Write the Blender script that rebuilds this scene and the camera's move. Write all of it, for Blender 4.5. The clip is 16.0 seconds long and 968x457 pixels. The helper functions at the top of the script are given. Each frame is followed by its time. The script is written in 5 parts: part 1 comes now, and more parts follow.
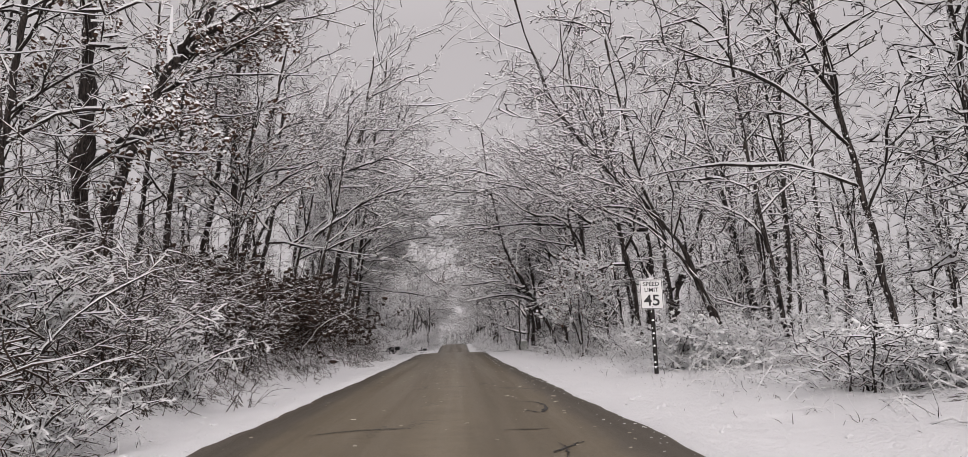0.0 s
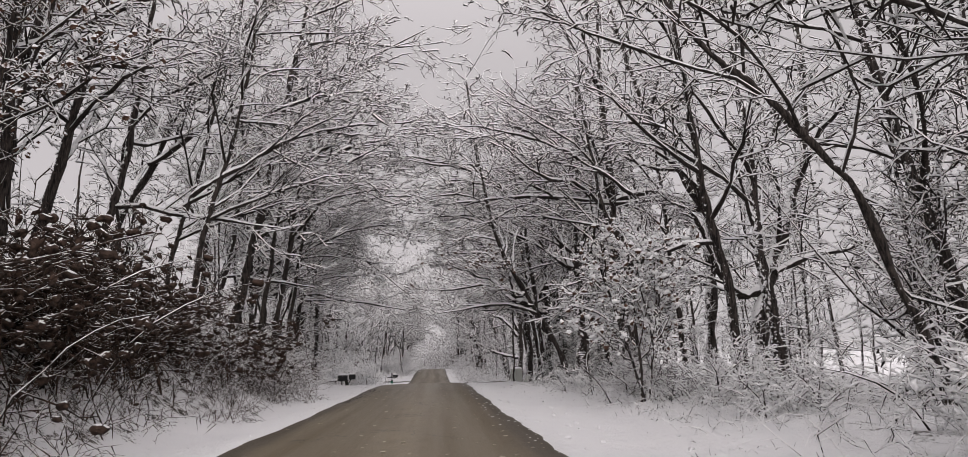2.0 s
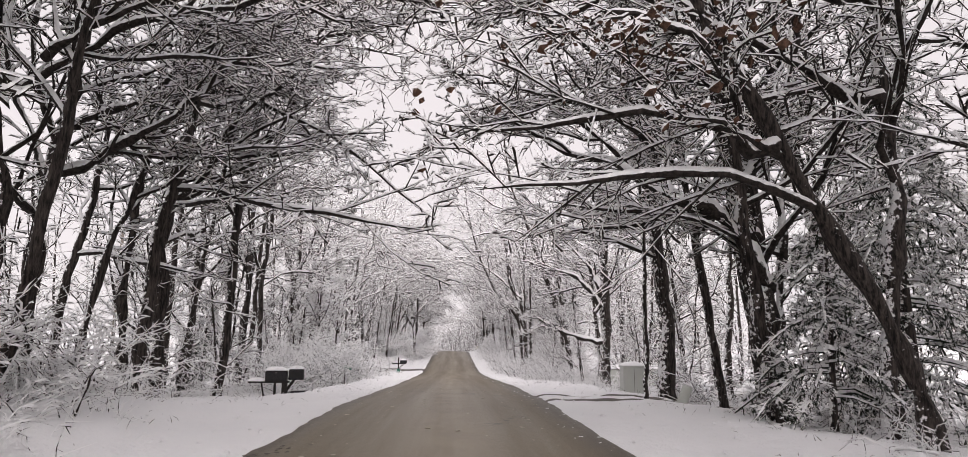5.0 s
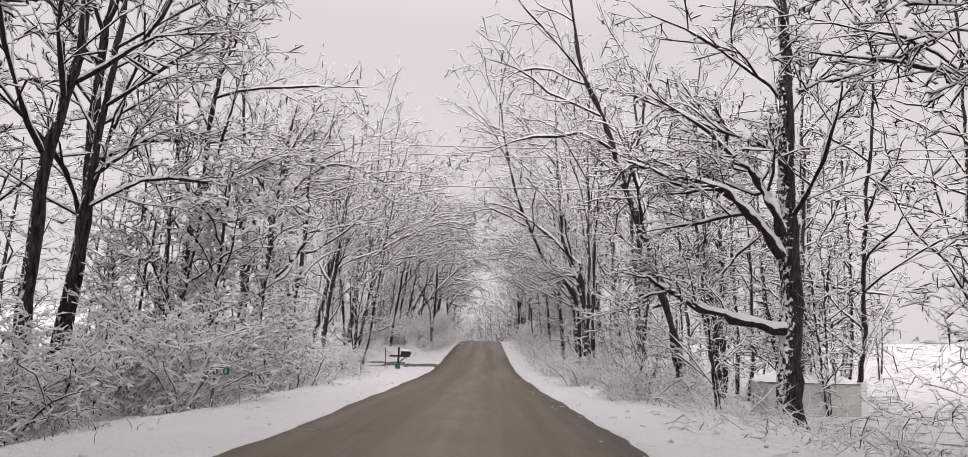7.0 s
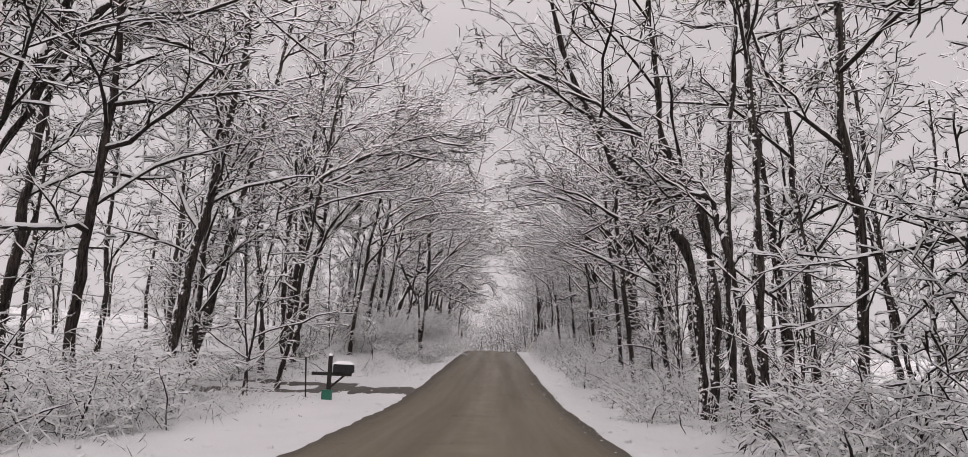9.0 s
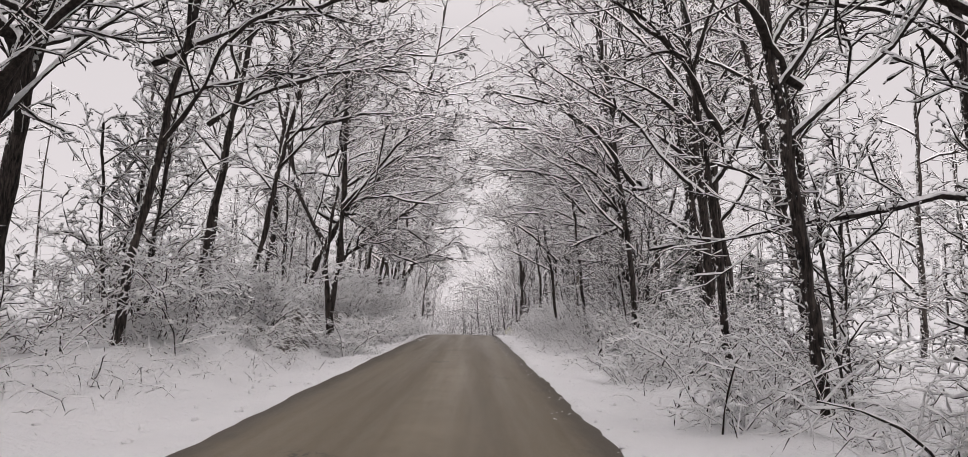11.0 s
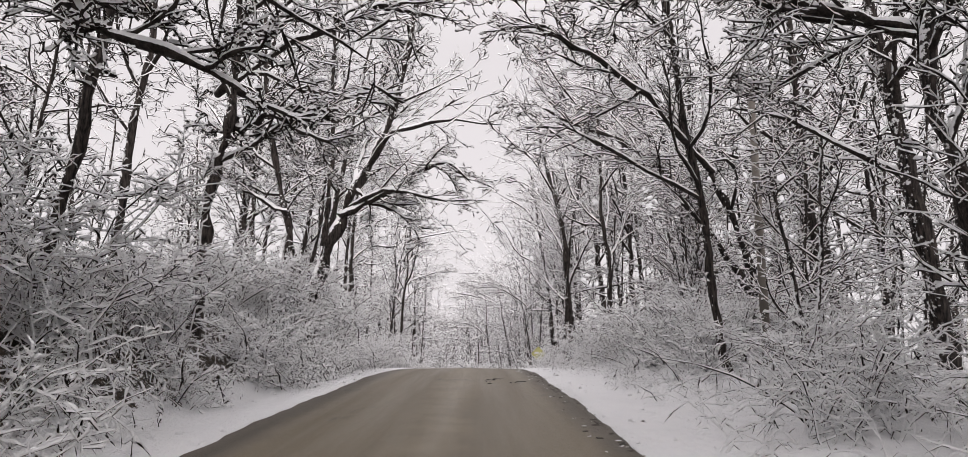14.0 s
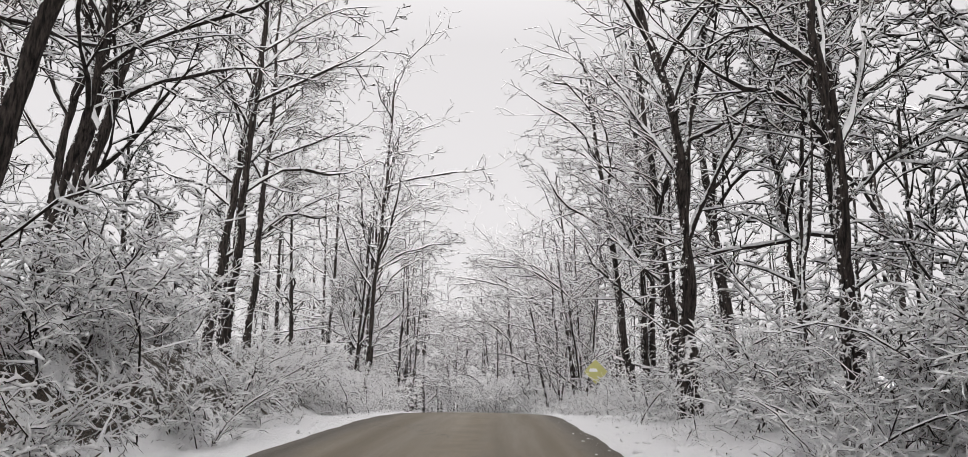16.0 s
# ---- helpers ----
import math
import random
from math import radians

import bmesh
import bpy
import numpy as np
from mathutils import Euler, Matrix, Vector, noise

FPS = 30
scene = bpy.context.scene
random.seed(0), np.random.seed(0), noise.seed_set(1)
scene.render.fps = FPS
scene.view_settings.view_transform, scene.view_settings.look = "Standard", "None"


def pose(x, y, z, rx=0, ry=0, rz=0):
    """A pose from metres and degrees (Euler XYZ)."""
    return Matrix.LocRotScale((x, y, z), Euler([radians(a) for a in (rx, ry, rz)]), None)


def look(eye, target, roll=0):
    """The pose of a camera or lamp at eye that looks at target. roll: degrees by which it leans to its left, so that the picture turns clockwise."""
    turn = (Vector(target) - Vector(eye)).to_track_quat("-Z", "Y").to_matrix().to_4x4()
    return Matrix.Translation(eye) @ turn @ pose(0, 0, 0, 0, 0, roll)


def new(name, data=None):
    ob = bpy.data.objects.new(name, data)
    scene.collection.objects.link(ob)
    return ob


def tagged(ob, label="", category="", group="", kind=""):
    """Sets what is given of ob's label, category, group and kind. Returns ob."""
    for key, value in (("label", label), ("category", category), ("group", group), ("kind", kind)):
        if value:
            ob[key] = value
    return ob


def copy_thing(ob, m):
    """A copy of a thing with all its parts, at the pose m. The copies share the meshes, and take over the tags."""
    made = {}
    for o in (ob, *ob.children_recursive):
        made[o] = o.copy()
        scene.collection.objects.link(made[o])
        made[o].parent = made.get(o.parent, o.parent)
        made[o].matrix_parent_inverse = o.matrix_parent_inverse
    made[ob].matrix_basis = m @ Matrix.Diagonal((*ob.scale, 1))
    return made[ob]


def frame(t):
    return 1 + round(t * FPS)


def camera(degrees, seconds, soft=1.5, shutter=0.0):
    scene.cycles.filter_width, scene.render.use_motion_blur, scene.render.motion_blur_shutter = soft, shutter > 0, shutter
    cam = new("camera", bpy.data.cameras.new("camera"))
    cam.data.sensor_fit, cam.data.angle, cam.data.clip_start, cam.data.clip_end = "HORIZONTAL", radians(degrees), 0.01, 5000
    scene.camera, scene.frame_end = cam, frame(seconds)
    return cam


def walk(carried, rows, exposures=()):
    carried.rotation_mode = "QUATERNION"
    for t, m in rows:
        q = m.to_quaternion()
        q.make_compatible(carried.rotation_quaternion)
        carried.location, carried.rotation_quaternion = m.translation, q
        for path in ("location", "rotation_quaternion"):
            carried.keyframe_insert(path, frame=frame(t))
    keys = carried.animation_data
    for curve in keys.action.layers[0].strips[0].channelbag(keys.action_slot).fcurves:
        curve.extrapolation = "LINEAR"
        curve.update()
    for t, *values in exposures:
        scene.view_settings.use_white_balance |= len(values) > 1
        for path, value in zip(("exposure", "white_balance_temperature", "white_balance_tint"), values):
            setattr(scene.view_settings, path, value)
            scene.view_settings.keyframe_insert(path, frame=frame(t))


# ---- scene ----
cam = camera(70.0, 16.0, soft=0.6)
PATH = [
    (0, (0.308, 0.875, 1.246), (0.757, 10.729, 2.886), -1.80),
    (0.5, (0.260, 4.114, 1.336), (0.844, 13.952, 3.031), -1.50),
    (1, (0.420, 7.334, 1.432), (1.093, 17.136, 3.297), -1.30),
    (1.5, (0.519, 10.629, 1.539), (1.267, 20.418, 3.438), -1.30),
    (2, (0.721, 14.116, 1.503), (1.439, 23.896, 3.462), -1.40),
    (2.5, (0.795, 17.699, 1.502), (1.448, 27.466, 3.545), -1.00),
    (3, (0.780, 21.400, 1.558), (1.353, 31.177, 3.576), -0.60),
    (3.5, (0.935, 25.262, 1.698), (1.364, 35.060, 3.652), -0.20),
    (4, (0.834, 29.438, 1.789), (1.183, 39.254, 3.669), 0.10),
    (4.5, (0.479, 33.417, 1.860), (0.838, 43.252, 3.635), 0.20),
    (5, (0.188, 37.518, 1.885), (0.612, 47.364, 3.580), 0.20),
    (5.2, (0.089, 39.246, 1.873), (0.553, 49.095, 3.543), -0.10),
    (6.25, (0.339, 48.600, 1.918), (0.501, 58.468, 3.526), 1.05),
    (7.3, (0.590, 58.276, 1.681), (0.450, 68.155, 3.226), 2.20),
    (7.5, (0.560, 60.155, 1.663), (0.389, 70.032, 3.218), 2.30),
    (8, (0.282, 65.089, 1.661), (0.116, 74.957, 3.272), 2.60),
    (8.5, (0.258, 69.974, 1.553), (0.082, 79.834, 3.213), 2.60),
    (9, (0.380, 74.811, 1.396), (0.149, 84.658, 3.122), 2.20),
    (9.5, (0.592, 79.603, 1.393), (0.281, 89.458, 3.064), 2.10),
    (9.7, (0.681, 81.327, 1.374), (0.330, 91.189, 2.994), 1.90),
    (10.75, (0.679, 90.800, 1.203), (0.695, 100.679, 2.753), 1.25),
    (11.8, (0.676, 100.795, 1.443), (1.060, 110.678, 2.921), 0.60),
    (12, (0.676, 102.685, 1.478), (1.060, 112.566, 2.966), 0.60),
    (12.5, (0.734, 107.515, 1.589), (1.113, 117.388, 3.132), 0.80),
    (13, (0.718, 112.461, 1.687), (1.037, 122.327, 3.288), 0.40),
    (13.5, (0.688, 117.450, 1.871), (0.923, 127.306, 3.543), 0.30),
    (14, (0.621, 122.492, 1.979), (0.701, 132.341, 3.710), 0.10),
    (14.5, (0.639, 127.381, 2.112), (0.569, 137.225, 3.868), 0.30),
    (15, (0.565, 132.111, 2.293), (0.425, 141.960, 4.020), -0.10),
    (15.5, (0.665, 137.245, 2.463), (0.440, 147.097, 4.160), 0.40),
    (16, (0.730, 142.417, 2.625), (0.505, 152.265, 4.347), 0.70),
]
walk(cam, [(t, look(eye, target, roll)) for t, eye, target, roll in PATH],
     exposures=[(0.0, -0.29, 6700, 18), (1.5, -0.23, 6700, 18), (2.2, -0.13, 6700, 18), (3.5, 0.42, 6700, 18), (4.2, 0.44, 6650, 16), (5.0, 0.43, 6750, 19), (7.5, 0.07, 6750, 20), (9.0, -0.1, 6750, 20), (9.7, -0.13, 6750, 19), (11.8, 0.31, 6700, 18), (14.5, 0.33, 6650, 16), (16.0, 0.33, 6600, 13)])


# ---- world and light: overcast winter day ----
world = bpy.data.worlds.new("overcast_sky")
scene.world = world
world.use_nodes = True
wn, wl = world.node_tree.nodes, world.node_tree.links
wn.clear()
sky = wn.new("ShaderNodeTexSky")
sky.sky_type, sky.sun_disc = "NISHITA", False
sky.sun_elevation, sky.sun_rotation = radians(38), radians(150)
grey = wn.new("ShaderNodeHueSaturation")
grey.inputs["Saturation"].default_value = 0.04
cloud = wn.new("ShaderNodeMix")
cloud.data_type = "RGBA"
cloud.inputs[0].default_value = 0.9
cloud.inputs[7].default_value = (8.2, 8.2, 8.3, 1)
where = wn.new("ShaderNodeTexCoord")
axes = wn.new("ShaderNodeSeparateXYZ")
lift = wn.new("ShaderNodeMapRange")
lift.inputs["From Min"].default_value, lift.inputs["From Max"].default_value = 0.42, 1.0
lift.inputs["To Min"].default_value, lift.inputs["To Max"].default_value = 0.08, 0.16
wl.new(where.outputs["Generated"], axes.inputs[0])
wl.new(axes.outputs["Z"], lift.inputs["Value"])
back = wn.new("ShaderNodeBackground")
wout = wn.new("ShaderNodeOutputWorld")
wl.new(sky.outputs[0], grey.inputs["Color"])
wl.new(grey.outputs[0], cloud.inputs[6])
wl.new(cloud.outputs[2], back.inputs["Color"])
wl.new(lift.outputs[0], back.inputs["Strength"])
wl.new(back.outputs[0], wout.inputs["Surface"])
sun = new("sun", bpy.data.lights.new("sun", "SUN"))
sun.data.energy, sun.data.angle, sun.data.color = 2.3, radians(60), (1.0, 0.985, 0.96)
sun.matrix_world = look((0, 0, 60), (-16, 116, 0))


# ---- materials ----
class Nodes:
    """A small helper that writes node trees."""

    def __init__(self, name):
        self.m = bpy.data.materials.new(name)
        self.m.use_nodes = True
        self.t = self.m.node_tree
        self.bsdf = self.t.nodes["Principled BSDF"]
        self.co = self.t.nodes.new("ShaderNodeTexCoord").outputs["Object"]

    def put(self, socket, value):
        if isinstance(value, bpy.types.NodeSocket):
            self.t.links.new(value, socket)
        elif socket.type == "RGBA":
            socket.default_value = (*value, 1)[:4]
        else:
            socket.default_value = value

    def noise(self, scale, detail=4.0, rough=0.55, co=None, kind="Fac"):
        n = self.t.nodes.new("ShaderNodeTexNoise")
        self.put(n.inputs["Vector"], co or self.co)
        n.inputs["Scale"].default_value, n.inputs["Detail"].default_value = scale, detail
        n.inputs["Roughness"].default_value = rough
        return n.outputs[kind]

    def stretch(self, sx, sy, sz):
        n = self.t.nodes.new("ShaderNodeMapping")
        self.put(n.inputs["Vector"], self.co)
        n.inputs["Scale"].default_value = (sx, sy, sz)
        return n.outputs[0]

    def ramp(self, fac, a, b, lo=0.0, hi=1.0):
        n = self.t.nodes.new("ShaderNodeMapRange")
        n.interpolation_type = "SMOOTHSTEP"
        self.put(n.inputs["Value"], fac)
        n.inputs["From Min"].default_value, n.inputs["From Max"].default_value = a, b
        n.inputs["To Min"].default_value, n.inputs["To Max"].default_value = lo, hi
        return n.outputs["Result"]

    def mix(self, fac, a, b):
        n = self.t.nodes.new("ShaderNodeMix")
        n.data_type = "RGBA"
        self.put(n.inputs[0], fac), self.put(n.inputs[6], a), self.put(n.inputs[7], b)
        return n.outputs[2]

    def math(self, op, a, b=0.0):
        n = self.t.nodes.new("ShaderNodeMath")
        n.operation = op
        self.put(n.inputs[0], a), self.put(n.inputs[1], b)
        return n.outputs[0]

    def normal_z(self):
        g = self.t.nodes.new("ShaderNodeNewGeometry")
        s = self.t.nodes.new("ShaderNodeSeparateXYZ")
        self.put(s.inputs[0], g.outputs["Normal"])
        return s.outputs["Z"]

    def normal_x(self):
        g = self.t.nodes.new("ShaderNodeNewGeometry")
        s = self.t.nodes.new("ShaderNodeSeparateXYZ")
        self.put(s.inputs[0], g.outputs["Normal"])
        return s.outputs["X"]

    def position(self):
        g = self.t.nodes.new("ShaderNodeNewGeometry")
        s = self.t.nodes.new("ShaderNodeSeparateXYZ")
        self.put(s.inputs[0], g.outputs["Position"])
        return s.outputs

    def random(self):
        return self.t.nodes.new("ShaderNodeObjectInfo").outputs["Random"]

    def crack(self, scale, co):
        n = self.t.nodes.new("ShaderNodeTexVoronoi")
        n.feature = "DISTANCE_TO_EDGE"
        n.inputs["Scale"].default_value = scale
        self.put(n.inputs["Vector"], co)
        return n.outputs["Distance"]

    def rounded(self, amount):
        """The surface's normal eased upward by the given amount: snow shades brighter, as on a soft round top."""
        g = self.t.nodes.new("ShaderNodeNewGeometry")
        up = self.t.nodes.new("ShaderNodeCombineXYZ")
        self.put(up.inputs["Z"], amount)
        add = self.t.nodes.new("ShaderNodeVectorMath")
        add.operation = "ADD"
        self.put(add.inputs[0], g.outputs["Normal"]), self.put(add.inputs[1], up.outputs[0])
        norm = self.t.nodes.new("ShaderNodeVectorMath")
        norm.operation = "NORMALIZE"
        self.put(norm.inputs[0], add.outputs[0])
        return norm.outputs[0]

    def bump(self, height, strength, distance, normal=None):
        n = self.t.nodes.new("ShaderNodeBump")
        if normal:
            self.put(n.inputs["Normal"], normal)
        self.put(n.inputs["Height"], height)
        n.inputs["Strength"].default_value, n.inputs["Distance"].default_value = strength, distance
        self.t.links.new(n.outputs[0], self.bsdf.inputs["Normal"])
        return self

    def set(self, color=None, rough=None, metal=None, spec=None):
        for key, value in (("Base Color", color), ("Roughness", rough), ("Metallic", metal), ("Specular IOR Level", spec)):
            if value is not None:
                self.put(self.bsdf.inputs[key], value)
        return self


def plain(name, color, rough=0.6, metal=0.0, vary=0.25, scale=6.0):
    n = Nodes(name)
    dark = tuple(c * (1 - vary) for c in color)
    n.set(n.mix(n.noise(scale), dark, color), n.ramp(n.noise(scale * 4), 0.3, 0.7, rough * 0.85, min(1, rough * 1.15)), metal)
    n.bump(n.noise(scale * 8), 0.15, 0.01)
    return n.m


def snowy(name, dark, light, low, high, grain=9.0, patch=0.5, upright=1.0, wind=0.0, fleck=5.0):
    """Bark or twig with snow lying on all that faces up past the given limit."""
    n = Nodes(name)
    bark = n.mix(n.ramp(n.noise(grain, 6.0, 0.65, co=n.stretch(1, 1, upright)), 0.34, 0.7), dark, light)
    snow = n.mix(n.noise(3.0), (0.87, 0.873, 0.88), (0.94, 0.94, 0.94))
    lift = n.math("ADD", n.normal_z(), n.math("MULTIPLY", n.math("SUBTRACT", n.noise(fleck, 5.0, 0.65), 0.5), patch))
    if wind:
        lift = n.math("ADD", lift, n.math("MULTIPLY", n.normal_x(), -wind))
    mask = n.ramp(lift, low, high)
    n.set(n.mix(mask, bark, snow), n.ramp(mask, 0, 1, 0.9, 0.75), spec=0.2)
    # snow's shading normal tilted up, which brightens it as if lit from above
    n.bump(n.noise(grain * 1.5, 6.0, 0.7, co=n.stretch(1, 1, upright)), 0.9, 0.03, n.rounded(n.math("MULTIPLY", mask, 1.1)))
    return n.m


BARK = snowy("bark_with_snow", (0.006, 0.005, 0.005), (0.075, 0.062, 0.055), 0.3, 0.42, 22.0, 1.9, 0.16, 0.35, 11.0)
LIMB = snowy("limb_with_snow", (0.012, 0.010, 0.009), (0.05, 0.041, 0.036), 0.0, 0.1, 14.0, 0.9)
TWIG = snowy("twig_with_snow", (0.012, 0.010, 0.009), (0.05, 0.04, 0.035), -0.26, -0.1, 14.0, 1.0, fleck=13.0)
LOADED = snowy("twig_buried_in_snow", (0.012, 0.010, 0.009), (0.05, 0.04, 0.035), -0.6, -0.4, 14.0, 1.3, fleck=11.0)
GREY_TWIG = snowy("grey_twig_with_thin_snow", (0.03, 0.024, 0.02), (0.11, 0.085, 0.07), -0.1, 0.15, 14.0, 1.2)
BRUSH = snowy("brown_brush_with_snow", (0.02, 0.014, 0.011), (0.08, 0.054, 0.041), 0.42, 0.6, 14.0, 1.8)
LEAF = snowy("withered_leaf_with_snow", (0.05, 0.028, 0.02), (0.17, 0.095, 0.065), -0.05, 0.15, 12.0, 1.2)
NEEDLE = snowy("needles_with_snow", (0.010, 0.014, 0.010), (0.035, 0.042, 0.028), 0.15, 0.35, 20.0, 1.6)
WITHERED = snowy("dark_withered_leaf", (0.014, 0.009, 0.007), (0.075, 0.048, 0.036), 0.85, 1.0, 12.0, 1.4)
n = Nodes("lying_snow")
n.set(n.mix(n.noise(2.0), (0.82, 0.825, 0.83), (0.90, 0.90, 0.905)), 0.75, spec=0.2)
n.bump(n.noise(9.0, 5.0), 0.5, 0.04)
LAID = n.m

n = Nodes("snow_ground")
white = n.mix(n.noise(0.6), (0.78, 0.785, 0.795), (0.87, 0.87, 0.875))
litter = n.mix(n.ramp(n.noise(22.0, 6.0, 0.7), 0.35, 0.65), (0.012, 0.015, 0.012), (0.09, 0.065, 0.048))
px, py, _ = n.position()
wood = n.math("MULTIPLY", n.ramp(n.math("ABSOLUTE", px), 5.0, 7.0), 0.42)
# more litter on the banks, its dark also painted in for shaded hollows under brush
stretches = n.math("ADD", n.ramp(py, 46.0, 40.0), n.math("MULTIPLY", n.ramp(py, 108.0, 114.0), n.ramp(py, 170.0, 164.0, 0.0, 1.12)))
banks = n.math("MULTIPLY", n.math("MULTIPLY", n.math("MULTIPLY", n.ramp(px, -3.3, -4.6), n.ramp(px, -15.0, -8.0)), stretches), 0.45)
spots = n.math("ADD", n.math("MULTIPLY", n.noise(9.0, 7.0, 0.85), 0.6), n.math("MULTIPLY", n.noise(1.6, 3.0), 0.4))
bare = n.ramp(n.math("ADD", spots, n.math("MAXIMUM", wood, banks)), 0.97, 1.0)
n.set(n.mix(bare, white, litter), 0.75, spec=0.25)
n.bump(n.math("ADD", n.noise(2.2, 6.0, 0.62), n.math("MULTIPLY", n.noise(14.0, 5.0, 0.7), 0.4)), 0.9, 0.16)
SNOW = n.m

n = Nodes("wet_asphalt")
pos = n.position()
wheel = n.noise(0.5, 5.0, 0.6, co=n.stretch(1.6, 0.05, 1))
fine = n.noise(90.0, 3.0)
coarse = n.noise(18.0, 6.0, 0.75)
base = n.mix(n.ramp(wheel, 0.35, 0.65), (0.145, 0.115, 0.072), (0.21, 0.168, 0.107))
base = n.mix(n.math("MULTIPLY", fine, 0.5), base, (0.07, 0.056, 0.038))
base = n.mix(n.ramp(coarse, 0.35, 0.75, 0.0, 0.5), base, (0.065, 0.052, 0.034))
# glare of the sky along the road's centre, painted as a lighter colour
centre_glare = n.math("MULTIPLY", n.ramp(n.math("ABSOLUTE", n.math("SUBTRACT", pos[0], 0.1)), 0.75, 0.1), n.ramp(n.noise(1.2, 5.0, 0.6), 0.35, 0.65, 0.1, 0.45))
base = n.mix(centre_glare, base, (0.26, 0.215, 0.145))
base = n.mix(n.math("MULTIPLY", n.ramp(n.math("ADD", n.math("ABSOLUTE", pos[0]), n.math("MULTIPLY", n.noise(1.5, 4.0, 0.6), 0.5)), 2.05, 2.5), 0.7), base, (0.045, 0.037, 0.028))
warp = n.t.nodes.new("ShaderNodeVectorMath")
warp.operation = "ADD"
n.put(warp.inputs[0], n.stretch(0.5, 0.28, 1)), n.put(warp.inputs[1], n.noise(1.3, 4.0, 0.6, kind="Color"))
line = n.math("MULTIPLY", n.ramp(n.crack(0.55, warp.outputs[0]), 0.010, 0.004), n.ramp(n.noise(0.35, 2.0), 0.5, 0.6))
base = n.mix(n.math("MULTIPLY", line, 0.75), base, (0.02, 0.016, 0.012))
n.set(base, n.ramp(wheel, 0.3, 0.7, 0.55, 0.38), spec=0.35)
n.bump(fine, 0.35, 0.01)
ASPHALT = n.m


# ---- mesh helpers ----
def mesh_object(name, verts, quads, material, parent=None, smooth=True, label=""):
    """One mesh object out of arrays of vertices and four-cornered faces."""
    me = bpy.data.meshes.new(name)
    v, q = np.asarray(verts, np.float32), np.asarray(quads, np.int32)
    me.vertices.add(len(v))
    me.vertices.foreach_set("co", v.ravel())
    me.loops.add(q.size)
    me.loops.foreach_set("vertex_index", q.ravel())
    me.polygons.add(len(q))
    me.polygons.foreach_set("loop_start", np.arange(0, q.size, q.shape[1], dtype=np.int32))
    me.polygons.foreach_set("use_smooth", np.full(len(q), smooth))
    me.update(calc_edges=True)
    me.materials.append(material)
    ob = new(name, me)
    if parent:
        ob.parent = parent
    if label:
        tagged(ob, label)
    return ob


def part(name, bm, material, parent=None, label="", smooth=False):
    me = bpy.data.meshes.new(name)
    if smooth:
        for f in bm.faces:
            f.smooth = True
    bm.to_mesh(me)
    bm.free()
    me.materials.append(material)
    ob = new(name, me)
    if parent:
        ob.parent = parent
    if label:
        tagged(ob, label)
    return ob


def empty(name, x, y, z, turn=0.0):
    ob = new(name)
    ob.matrix_basis = pose(x, y, z, 0, 0, turn)
    return ob


def unit(a):
    return a / np.maximum(np.linalg.norm(a, axis=-1, keepdims=True), 1e-9)


def tubes(P, R, sides, snow=0.0, rough=0.0, pointed=False):
    """Tapered tubes round many polylines at once. P: (n, k, 3), R: (n, k). Snow piles up on what lies flat; pointed ones end in a tip."""
    n, k, _ = P.shape
    T = unit(np.gradient(P, axis=1))
    mean = unit(P[:, -1] - P[:, 0])
    ref = np.where(np.abs(mean[:, 2:3]) > 0.85, np.array([[1.0, 0, 0]]), np.array([[0, 0, 1.0]]))[:, None, :]
    U = unit(np.cross(T, ref))
    V = np.cross(U, T)
    a = 2 * np.pi * (np.arange(sides) + 0.25 * sides) / sides
    N = U[:, :, None, :] * np.cos(a)[:, None] + V[:, :, None, :] * np.sin(a)[:, None]
    if snow:
        R = R * (1.05 + 0.35 * np.sin(np.arange(n * k) * 1.7 + 2.0 * np.sin(np.arange(n * k) * 0.31))).reshape(n, k)
    R = np.repeat(R[:, :, None], sides, 2)
    if rough:
        R = R * (1 + rough * np.sin(np.arange(R.size) * 12.9898 + np.arange(R.size) ** 1.5).reshape(R.shape))
    verts = P[:, :, None, :] + N * R[..., None]
    if snow:
        flat = np.clip(1.15 - np.abs(T[..., 2]), 0, 1)
        lump = 0.75 + 0.45 * np.sin(np.arange(n * k) * 2.399 + 3.0 * np.sin(np.arange(n * k) * 0.77)).reshape(n, k)
        verts[..., 2] += snow * (flat * lump * np.clip(R[:, :, 0] / 0.03, 0.3, 1))[:, :, None] * np.clip(N[..., 2] * 1.6, 0, 1)
    ring = np.arange(sides)
    nxt = (ring + 1) % sides
    rings = k - 1 if pointed else k
    per = rings * sides + (1 if pointed else 0)
    i, j = np.meshgrid(np.arange(n), np.arange(rings - 1), indexing="ij")
    base = (i * per + j * sides)[..., None]
    t1 = np.stack([base + ring, base + sides + ring, base + sides + nxt], -1).reshape(-1, 3)
    t2 = np.stack([base + ring, base + sides + nxt, base + nxt], -1).reshape(-1, 3)
    faces = [t1, t2]
    if pointed:
        end = (np.arange(n) * per)[:, None] + (rings - 1) * sides
        tip = np.repeat(((np.arange(n) + 1) * per - 1)[:, None], sides, 1)
        faces.append(np.stack([end + ring, tip, end + nxt], -1).reshape(-1, 3))
